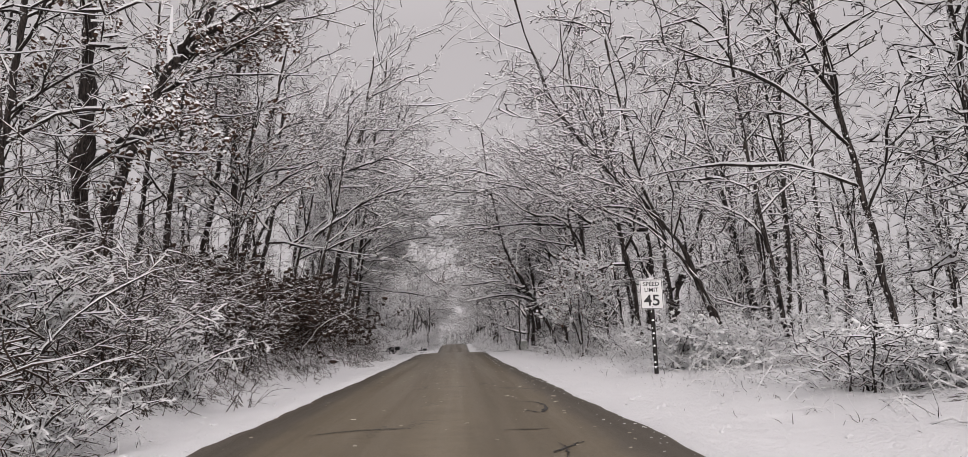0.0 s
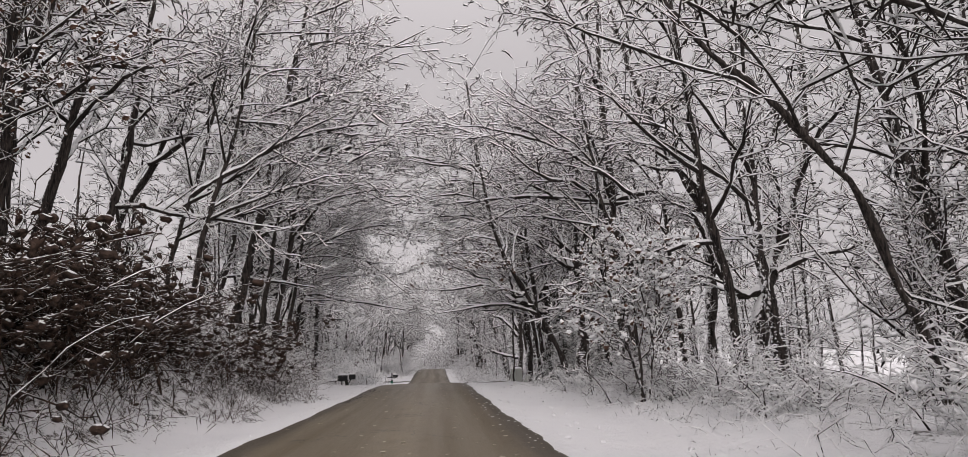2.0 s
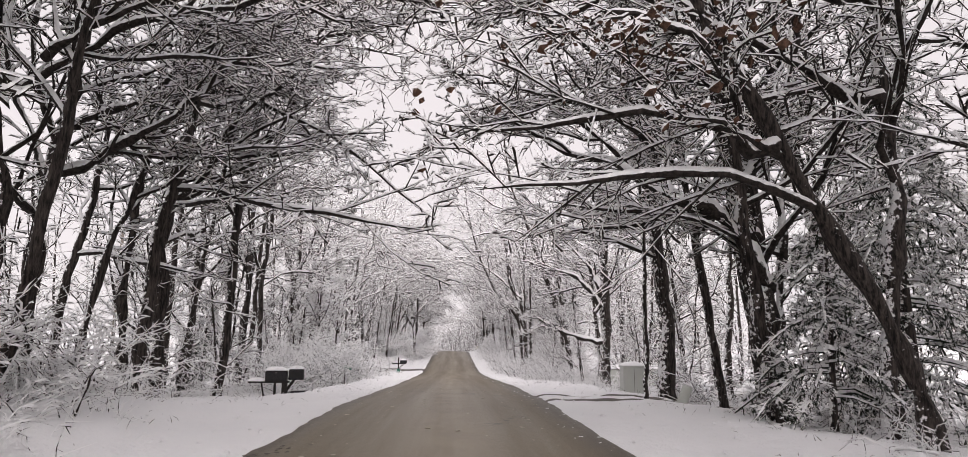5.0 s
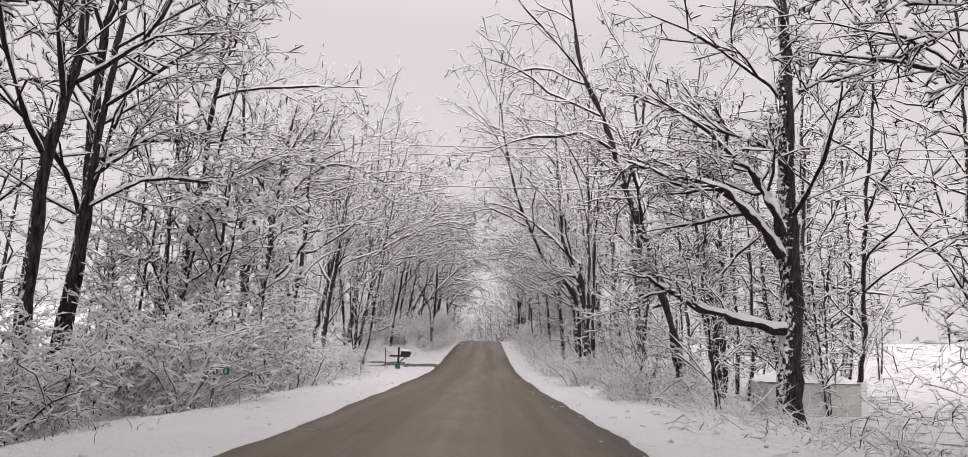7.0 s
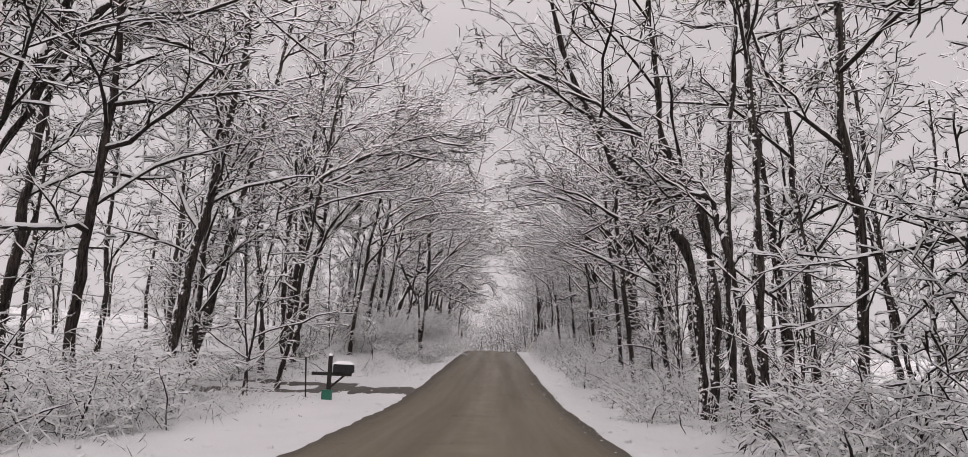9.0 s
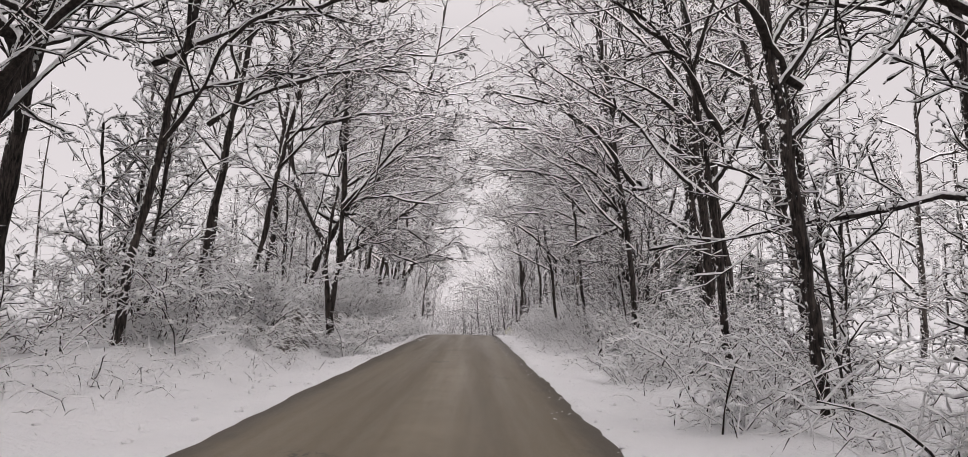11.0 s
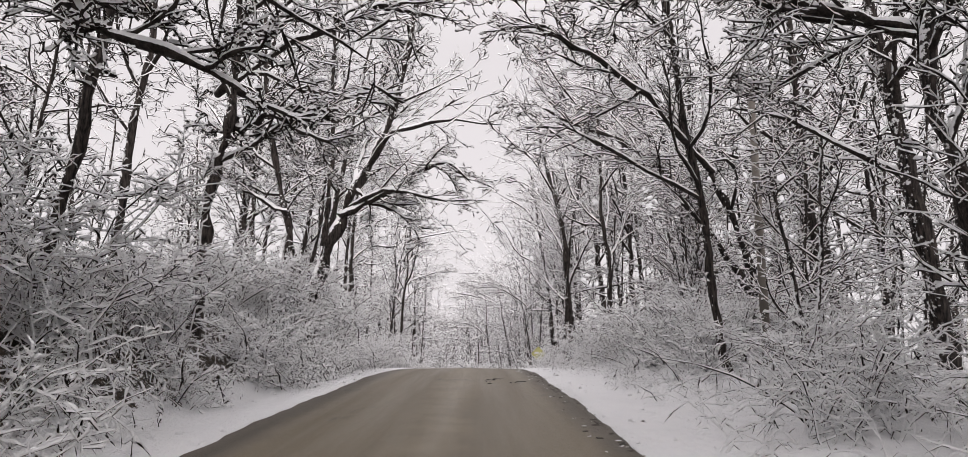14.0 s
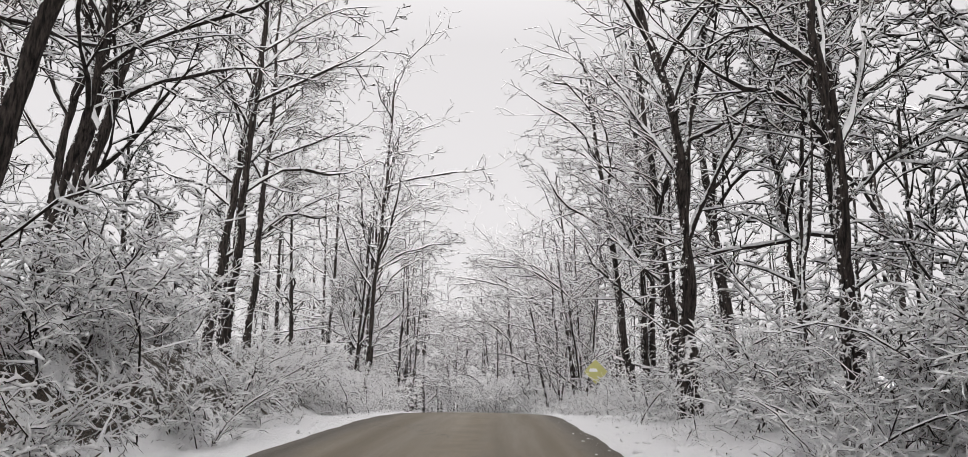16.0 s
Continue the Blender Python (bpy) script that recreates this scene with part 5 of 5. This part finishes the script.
def snow_cap(x0, x1, y0, y1, z, height, seed=0):
    """A rounded pillow of snow on a flat top."""
    nx, ny = 13, 9
    bm = bmesh.new()
    grid = []
    for i in range(nx):
        row = []
        for j in range(ny):
            u, v = i / (nx - 1), j / (ny - 1)
            e = min(1.0, 5 * min(u, 1 - u)) ** 0.5 * min(1.0, 4 * min(v, 1 - v)) ** 0.5
            wob = 0.85 + 0.3 * noise.noise(Vector((u * 4 + seed, v * 3, seed)))
            row.append(bm.verts.new((x0 + (x1 - x0) * u, y0 + (y1 - y0) * v, z + height * e * wob)))
        grid.append(row)
    for i in range(nx - 1):
        for j in range(ny - 1):
            bm.faces.new((grid[i][j], grid[i + 1][j], grid[i + 1][j + 1], grid[i][j + 1]))
    return bm


def lettering(parent, text, size, x, z, y, bold=0.0, wide=1.0):
    c = bpy.data.curves.new("lettering", "FONT")
    c.body, c.size, c.align_x, c.align_y, c.extrude, c.offset = text, size, "CENTER", "CENTER", 0.0012, bold
    tmp = bpy.data.objects.new("lettering", c)
    scene.collection.objects.link(tmp)
    me = bpy.data.meshes.new_from_object(tmp.evaluated_get(bpy.context.evaluated_depsgraph_get()))
    bpy.data.objects.remove(tmp)
    me.materials.append(INK)
    ob = new("lettering", me)
    ob.parent = parent
    ob.matrix_basis = Matrix.Translation((x, y, z)) @ Matrix.Rotation(radians(90), 4, "X") @ Matrix.Diagonal((wide, 1, 1, 1))
    return ob


def speed_sign(x, y):
    z = float(ground(x, y))
    sign = empty("speed_limit_sign", x, y, z, 3)
    lo, hi = 1.62, 2.382
    part("post", box(-0.05, 0.05, 0.004, 0.06, -0.3, hi - 0.03, 0.008), DARK, sign, "dark post crusted with snow")
    for k in range(9):
        zz = 0.15 + 0.17 * k + 0.04 * math.sin(k * 5)
        part("snow_clot", snow_cap(-0.049, 0.0 + 0.03 * math.sin(k * 3), -0.014, 0.02, zz, 0.05, k), LAID, sign, smooth=True)
    panel = part("panel", box(-0.305, 0.305, -0.004, 0.002, lo, hi, 0.0015), WHITE, sign, "white rectangular sign panel with black border")
    for x0, x1, z0, z1 in ((-0.29, 0.29, hi - 0.027, hi - 0.012), (-0.29, 0.29, lo + 0.012, lo + 0.027), (-0.29, -0.275, lo + 0.027, hi - 0.027), (0.275, 0.29, lo + 0.027, hi - 0.027)):
        part("border", box(x0, x1, -0.0062, -0.004, z0, z1, 0), INK, panel)
    lettering(panel, "SPEED", 0.150, 0, hi - 0.125, -0.006, 0.002, 1.05)
    lettering(panel, "LIMIT", 0.150, 0, hi - 0.275, -0.006, 0.002, 1.05)
    lettering(panel, "45", 0.385, 0, lo + 0.215, -0.006, 0.006, 1.12)
    for zz in (hi - 0.05, lo + 0.06):
        part("bolt", rod((0, -0.004, zz), (0, -0.012, zz), 0.009), STEEL, sign)
    part("snow_cap", snow_cap(-0.10, 0.08, -0.03, 0.03, hi, 0.05, 3), LAID, sign, smooth=True)
    return tagged(sign, "white speed limit sign on a dark snow-crusted post", "road sign")


speed_sign(5.33, 18.36)


def mail_body(parent, x0, x1, y0, y1, z0, z1, material=BLACK):
    """A box with a rounded top, its long side along y or x as given."""
    bm = bmesh.new()
    along_x = (x1 - x0) > (y1 - y0)
    w, h = ((y1 - y0) if along_x else (x1 - x0)) / 2, (z1 - z0)
    ring = [(-w, 0), (w, 0), (w, h - w)] + [(w * math.cos(a), h - w + w * math.sin(a)) for a in np.linspace(0.3, math.pi - 0.3, 8)] + [(-w, h - w)]
    ends = []
    for f in (0, 1):
        if along_x:
            ends.append([bm.verts.new((x0 + (x1 - x0) * f, (y0 + y1) / 2 + p, z0 + q)) for p, q in ring])
        else:
            ends.append([bm.verts.new(((x0 + x1) / 2 + p, y0 + (y1 - y0) * f, z0 + q)) for p, q in ring])
    k = len(ring)
    for i in range(k):
        bm.faces.new((ends[0][i], ends[0][(i + 1) % k], ends[1][(i + 1) % k], ends[1][i]))
    bm.faces.new(ends[0][::-1]), bm.faces.new(ends[1])
    bmesh.ops.recalc_face_normals(bm, faces=bm.faces)
    body = part("mailbox_body", bm, material, parent)
    return body


def mailbox_pair(x, y):
    """Two boxes on a plank with posts and a leaning stake."""
    z = float(ground(x, y)) - 0.21
    m = empty("double_mailbox", x, y, z, 6)
    part("post", box(-0.09, 0.07, -0.06, 0.06, -0.3, 0.64, 0.012), DARK, m)
    part("post", box(-0.33, -0.26, -0.03, 0.03, -0.3, 0.60, 0.006), DARK, m)
    part("brace", rod((0.04, 0, 0.34), (0.26, 0, 0.66), 0.04, sides=8), DARK, m)
    part("stake", rod((-0.53, -0.05, -0.2), (-0.68, -0.05, 0.58), 0.024, sides=8), DARK, m)
    part("plank", box(-1.06, 0.12, -0.12, 0.12, 0.57, 0.62, 0.006), DARK, m)
    a = mail_body(m, -0.56, 0.05, -0.15, 0.18, 0.62, 0.96)
    part("door", box(-0.565, 0.055, -0.162, -0.148, 0.63, 0.90, 0.006), BLACK, a)
    part("handle", box(-0.28, -0.22, -0.178, -0.16, 0.86, 0.89, 0.004), STEEL, a)
    b = mail_body(m, 0.12, 0.53, -0.16, 0.2, 0.66, 1.0)
    part("door", box(0.115, 0.535, -0.172, -0.158, 0.67, 0.94, 0.006), BLACK, b)
    part("flag", box(0.532, 0.54, 0.0, 0.03, 0.76, 0.95, 0.001), BLACK, b)
    part("snow_cap", snow_cap(-0.60, 0.08, -0.17, 0.2, 0.935, 0.12, 1), LAID, m, smooth=True)
    part("snow_cap", snow_cap(0.10, 0.54, -0.17, 0.21, 0.975, 0.1, 7), LAID, m, smooth=True)
    part("snow_cap", snow_cap(-1.08, -0.57, -0.13, 0.13, 0.62, 0.12, 2), LAID, m, smooth=True)
    part("newspaper_tray", box(0.18, 0.60, -0.12, 0.16, 0.27, 0.33, 0.012), BLACK, m, "low black tray under the boxes")
    part("tray_arm", box(0.05, 0.20, 0.0, 0.03, 0.28, 0.31, 0.004), BLACK, m)
    return tagged(m, "two black mailboxes on a weathered plank capped with snow", "mailbox")


mailbox_pair(-4.85, 59.0)


def mailbox_single(x, y):
    z = float(ground(x, y)) - 0.2
    m = empty("mailbox", x, y, z, -4)
    part("post", box(-0.05, 0.05, -0.05, 0.05, -0.3, 1.36, 0.01), DARK, m)
    part("cross_arm", box(-0.5, 0.62, -0.045, 0.045, 0.82, 0.91, 0.006), DARK, m)
    part("brace", rod((0.03, 0, 0.5), (0.42, 0, 0.84), 0.03, sides=8), DARK, m)
    body = mail_body(m, 0.12, 0.66, -0.1, 0.1, 0.915, 1.16)
    part("door", box(0.655, 0.668, -0.095, 0.095, 0.92, 1.09, 0.004), BLACK, body)
    part("snow_cap", snow_cap(0.10, 0.68, -0.11, 0.11, 1.14, 0.10, 5), LAID, m, smooth=True)
    part("snow_cap", snow_cap(-0.055, 0.055, -0.055, 0.055, 1.36, 0.07, 6), LAID, m, smooth=True)
    bucket = part("bucket", box(-0.13, 0.14, -0.22, -0.06, 0.12, 0.44, 0.02, 2), GREEN, m, "small green plastic bucket")
    part("rim", box(-0.145, 0.155, -0.235, -0.052, 0.41, 0.445, 0.006), GREEN, bucket)
    return tagged(m, "black mailbox on a wooden post with a green bucket", "mailbox")


mailbox_single(-4.2, 94.3)

stake = empty("marker_stake", -5.0, 94.8, float(ground(-5.0, 94.8)))
part("stake", rod((0.06, 0, -0.2), (-0.03, 0, 1.15), 0.022, sides=8), DARK, stake)
part("snow_cap", snow_cap(-0.06, 0.0, -0.03, 0.03, 1.14, 0.05, 11), LAID, stake, smooth=True)
tagged(stake, "thin leaning driveway marker stake tipped with snow", "marker")

house = empty("address_sign", -4.6, 68.9, float(ground(-4.6, 68.9)), 4)
part("post", rod((0, 0, -0.2), (0.03, 0, 0.72), 0.026, sides=8), STEEL, house)
plate = part("plate", box(-0.02, 0.30, -0.03, -0.022, 0.62, 0.76, 0.003), GREEN, house, "green plate with pale unreadable marks")
for k in range(4):
    part("mark", box(0.02 + 0.065 * k, 0.055 + 0.065 * k, -0.0335, -0.03, 0.65, 0.725, 0), PALE, plate)
part("snow_cap", snow_cap(-0.03, 0.31, -0.05, 0.0, 0.76, 0.05, 8), LAID, house, smooth=True)
tagged(house, "small green address plate on a dark stake", "sign")

cabinet = empty("utility_cabinet", 6.0, 60.2, float(ground(6.0, 60.2)))
part("body", box(-0.35, 0.35, -0.25, 0.25, -0.1, 0.86, 0.015, 2), PALE, cabinet)
part("lid", box(-0.38, 0.38, -0.28, 0.28, 0.86, 0.92, 0.01, 2), PALE, cabinet)
part("door_seam", box(-0.006, 0.006, -0.253, -0.249, 0.02, 0.82, 0), STEEL, cabinet)
part("snow_cap", snow_cap(-0.38, 0.38, -0.28, 0.28, 0.92, 0.12, 9), LAID, cabinet, smooth=True)
tagged(cabinet, "pale utility cabinet capped with snow beside the driveway", "cabinet")

bollard = empty("tilted_bollard", 6.0, 55.2, float(ground(6.0, 55.2)))
part("shaft", rod((-0.12, 0, -0.15), (0.14, 0.03, 0.42), 0.13, sides=20), PALE, bollard, "pale concrete shaft", smooth=True)
part("cap", rod((0.14, 0.03, 0.42), (0.165, 0.033, 0.475), 0.135, 0.11, sides=20), LAID, bollard, smooth=True)
tagged(bollard, "short tilted concrete bollard in the snow", "bollard")

shed = empty("low_storage_bin", 10.6, 77.2, float(ground(10.6, 77.2)), 8)
part("side_panel", box(-0.75, 1.25, -0.55, 0.55, -0.2, 1.0, 0.01), PALE, shed, "pale green-grey steel panel")
part("corner_post", box(1.25, 1.47, -0.57, -0.35, -0.2, 1.08, 0.01), WHITE, shed)
part("end_panel", box(-1.7, -0.78, -0.5, 0.5, -0.2, 0.98, 0.01), PALE, shed)
part("top_rail", box(-1.72, 1.27, -0.58, -0.5, 1.0, 1.045, 0.008), STEEL, shed)
part("hinge_post", box(-0.79, -0.74, -0.6, -0.54, -0.1, 1.0, 0.006), STEEL, shed)
part("snow_cap", snow_cap(-1.75, 1.3, -0.6, 0.62, 1.03, 0.26, 12), LAID, shed, smooth=True)
tagged(shed, "low pale metal storage bin under thick snow", "storage bin")

diamond = empty("warning_sign", 5.0, 173.5, float(ground(5.0, 173.5)))
part("post", box(-0.03, 0.03, 0.004, 0.04, -0.3, 1.9, 0.006), STEEL, diamond)
bm = box(-0.38, 0.38, -0.004, 0.002, -0.38, 0.38, 0.0015)
bmesh.ops.rotate(bm, cent=(0, 0, 0), matrix=Matrix.Rotation(radians(45), 3, "Y"), verts=bm.verts)
bmesh.ops.translate(bm, vec=(0, 0, 1.72), verts=bm.verts)
part("panel", bm, YELLOW, diamond, "pale yellow diamond panel frosted with snow")
part("snow_cap", snow_cap(-0.3, 0.1, -0.02, 0.02, 1.72, 0.16, 4), LAID, diamond, smooth=True)
tagged(diamond, "pale yellow diamond warning sign half hidden by snow", "road sign")


def utility_pole(x, y, height, arm=False):
    z = float(ground(x, y))
    p = empty("utility_pole", x, y, z)
    part("shaft", rod((0, 0, -0.5), (0.05, 0, height), 0.115, 0.085, 16), POLE, p, smooth=True)
    if arm:
        part("crossarm", box(-0.05, 0.05, -0.7, 0.7, height - 0.6, height - 0.48, 0.01), DARK, p)
        for dy in (-0.6, 0.6):
            part("insulator", rod((0, dy, height - 0.48), (0, dy, height - 0.34), 0.04, 0.03), PALE, p)
    part("snow_cap", snow_cap(-0.08, 0.16, -0.12, 0.12, height, 0.07, 2), LAID, p, smooth=True)
    return tagged(p, "weathered grey wooden utility pole among the trees", "utility pole", "utility poles")


utility_pole(7.76, 139.8, 7.4)
utility_pole(-21.0, 82.0, 10.0, True)
utility_pole(18.5, 77.6, 8.9, True)


def wire(a, b, sag, name="overhead_wire"):
    t = np.linspace(0, 1, 25)[:, None]
    P = np.array(a) * (1 - t) + np.array(b) * t
    P[:, 2] -= (sag * 4 * t * (1 - t))[:, 0]
    ob = mesh_object(name, *tubes(P[None], np.full((1, 25), 0.014), 6, 0.03), TWIG)
    return tagged(ob, "overhead wire lined with snow across the road", "wire", "overhead wires")


zl, zr = float(ground(-21.0, 82.0)), float(ground(18.5, 77.6))
wire((-21.0, 81.4, zl + 9.66), (18.5, 77.0, zr + 8.56), 0.5)
wire((-21.0, 82.6, zl + 9.66), (18.5, 78.2, zr + 8.56), 0.5)
wire((-20.95, 82.0, zl + 8.4), (18.5, 77.6, zr + 7.4), 0.6)

# ---- driveways: packed tracks over the verge ----
n = Nodes("wet_gravel_track")
n.set(n.mix(n.noise(6.0, 6.0, 0.7), (0.035, 0.03, 0.026), (0.13, 0.115, 0.10)), 0.6)
n.bump(n.noise(25.0, 5.0), 0.6, 0.03)
TRACK = n.m


def track(name, x0, x1, y0, y1, width, seed, label):
    """A thawed wheel track that runs from the road into the wood."""
    rng = np.random.default_rng(seed)
    t = np.linspace(0, 1, 60)
    x, y = x0 + (x1 - x0) * t, y0 + (y1 - y0) * t
    half = width * (0.5 + 0.1 * np.sin(t * 17 + seed) + 0.05 * np.sin(t * 41 + 2 * seed) + 0.02 * rng.normal(size=60))
    u = np.linspace(-1, 1, 7)
    X = np.repeat(x[:, None], 7, 1)
    Y = y[:, None] + u[None] * half[:, None]
    Z = ground(X, Y) + 0.022 - 0.05 * np.abs(u)[None] ** 3
    r, c = np.meshgrid(np.arange(59), np.arange(6), indexing="ij")
    i0 = r * 7 + c
    q = np.stack([i0, i0 + 7, i0 + 8, i0 + 1], -1).reshape(-1, 4)
    q = q if x1 > x0 else q[:, ::-1]
    return tagged(mesh_object(name, np.stack([X, Y, Z], -1).reshape(-1, 3), q, TRACK), label, "driveway", kind="structure")


track("driveway_track", -2.1, -5.6, 98.0, 98.2, 3.2, 5, "thawed dark mouth of a snowy driveway")
track("driveway_track", -4.4, -13, 97.4, 97.0, 1.5, 1, "thawed dark wheel track of a snowy driveway")
track("driveway_track", -4.4, -13, 99.3, 99.6, 1.3, 2, "thawed dark wheel track of a snowy driveway")
track("driveway_track", 2.4, 8.5, 54.6, 56.0, 0.55, 3, "thawed dark wheel track of a snowy driveway")
track("driveway_track", 2.4, 7.5, 56.6, 57.6, 0.4, 4, "thawed dark wheel track of a snowy driveway")



def crack(points, width, seed):
    """A dark open crack along the road, a thin strip of tar with uneven edges."""
    rng = np.random.default_rng(seed)
    P = curve([(x, y, 0.0) for x, y in points], 40)
    P[:, :2] += 0.012 * rng.normal(size=(40, 2))
    across = unit(np.stack([-np.gradient(P[:, 1]), np.gradient(P[:, 0]), np.zeros(40)], 1))
    half = width * (0.3 + 0.7 * rng.random(40)) * np.sin(np.linspace(0.08, math.pi - 0.08, 40)) ** 0.5
    V = np.stack([P - across * half[:, None], P + across * half[:, None]], 1)
    u = np.clip((V[..., 0] - edge(V[..., 1], -1)) / (edge(V[..., 1], 1) - edge(V[..., 1], -1)), 0, 1)
    V[..., 2] = profile(V[..., 1]) + 0.05 * (1 - (2 * u - 1) ** 2) - 0.012
    i = 2 * np.arange(39)
    faces = np.stack([i, i + 2, i + 3, i + 1], -1)
    return tagged(mesh_object("road_crack", V.reshape(-1, 3), faces, TAR), "dark tarred crack in the wet asphalt", "crack", kind="structure")


TAR = plain("crack_tar", (0.022, 0.019, 0.016), 0.6)
for k, (points, width) in enumerate((([(-1.61, 10.08), (-1.16, 10.29), (-0.68, 10.34), (-0.11, 10.31)], 0.035), ([(0.88, 9.92), (1.16, 9.9), (1.5, 9.92)], 0.03),
                                     ([(1.32, 13.62), (1.7, 13.37), (1.77, 12.5), (1.59, 11.82), (1.4, 12.15)], 0.05), ([(1.28, 8.15), (1.45, 8.42), (1.71, 8.84)], 0.03),
                                     ([(1.42, 8.77), (1.45, 8.42), (1.39, 7.88)], 0.018))):
    crack(points, width, k)

# ---- litter on the road: leaves, sticks, grit at the edge ----
rng = np.random.default_rng(77)


def flecks(name, seed, count, ys, xs, size, material, label, category):
    rng = np.random.default_rng(seed)
    y = ys[0] + (ys[1] - ys[0]) * rng.random(count)
    x = xs(y, rng)
    u = np.clip((x - edge(y, -1)) / (edge(y, 1) - edge(y, -1)), 0, 1)
    z = profile(y) + 0.05 * (1 - (2 * u - 1) ** 2) - 0.012
    a = rng.random(count) * 2 * np.pi
    s = size * (0.4 + rng.random(count) ** 2)
    d = np.stack([np.cos(a), np.sin(a), 0.15 * rng.normal(size=count)], 1)
    c = np.stack([x, y, z], 1)
    P = c[:, None] + d[:, None] * (s[:, None] * np.array([[-0.5, 0.5]]))[..., None]
    R = np.repeat((s * 0.32)[:, None], 2, 1)
    v, q = tubes(P, R, 4)
    v = v.reshape(count, -1, 3)
    v[..., 2] = z[:, None] + (v[..., 2] - z[:, None]) * 0.35
    return tagged(mesh_object(name, v.reshape(-1, 3), q, material, smooth=False), label, category, kind="stuff")


DRYLEAF = plain("dry_leaf", (0.62, 0.56, 0.46), 0.7, 0.0, 0.5, 20.0)
flecks("fallen_leaves", 1, 420, (2, 62), lambda y, g: edge(y, -1) + (edge(y, 1) - edge(y, -1)) * g.random(len(y)), 0.06, DRYLEAF, "small pale fallen leaves scattered on the road", "leaves")
flecks("snow_crumbs", 2, 500, (2, 160), lambda y, g: edge(y, 1) - 0.5 * g.random(len(y)) ** 2, 0.05, LAID, "crumbs of snow along the road edge", "snow")
flecks("edge_grit", 3, 900, (128, 152), lambda y, g: edge(y, 1) + 0.15 + 0.25 * g.normal(size=len(y)), 0.07, TRACK, "dark clods of grit along the road edge", "grit")
flecks("edge_grit", 4, 260, (36, 47), lambda y, g: edge(y, -1) + 0.1 - 0.25 * g.normal(size=len(y)), 0.06, TRACK, "dark clods of grit along the road edge", "grit")
for k in range(9):
    x, y, a = 1.3 + 0.3 * rng.normal(), 140.0 + 0.8 * rng.normal(), rng.random() * 6.3
    L = 0.12 + 0.2 * rng.random()
    P = np.stack([np.array([x + f * L * math.cos(a), y + f * L * math.sin(a), float(profile(y + f * L * math.sin(a))) + 0.04]) for f in np.linspace(-0.5, 0.5, 6)])
    P[:, :2] += np.cumsum(rng.normal(size=(6, 2)) * 0.012, axis=0)
    tagged(mesh_object("fallen_stick", *tubes(P[None], np.linspace(0.009, 0.004, 6)[None], 6), DARK), "thin broken stick lying on the wet road", "stick", "fallen sticks")


def clods(seed, count):
    """Small lumps of snow on the verges."""
    rng = np.random.default_rng(seed)
    side = np.where(rng.random(count) < 0.5, -1, 1)
    y = 3 + 165 * rng.random(count)
    x = np.where(side < 0, edge(y, -1), edge(y, 1)) + side * (0.02 + 2.6 * rng.random(count) ** 1.4)
    return snow_pads(rng, np.stack([x, y, ground(x, y) - 0.01], 1), 0.06)


tagged(mesh_object("snow_clods", *clods(9, 1500), SNOW), "small lumps of snow scattered on the verges", "snow", kind="stuff")
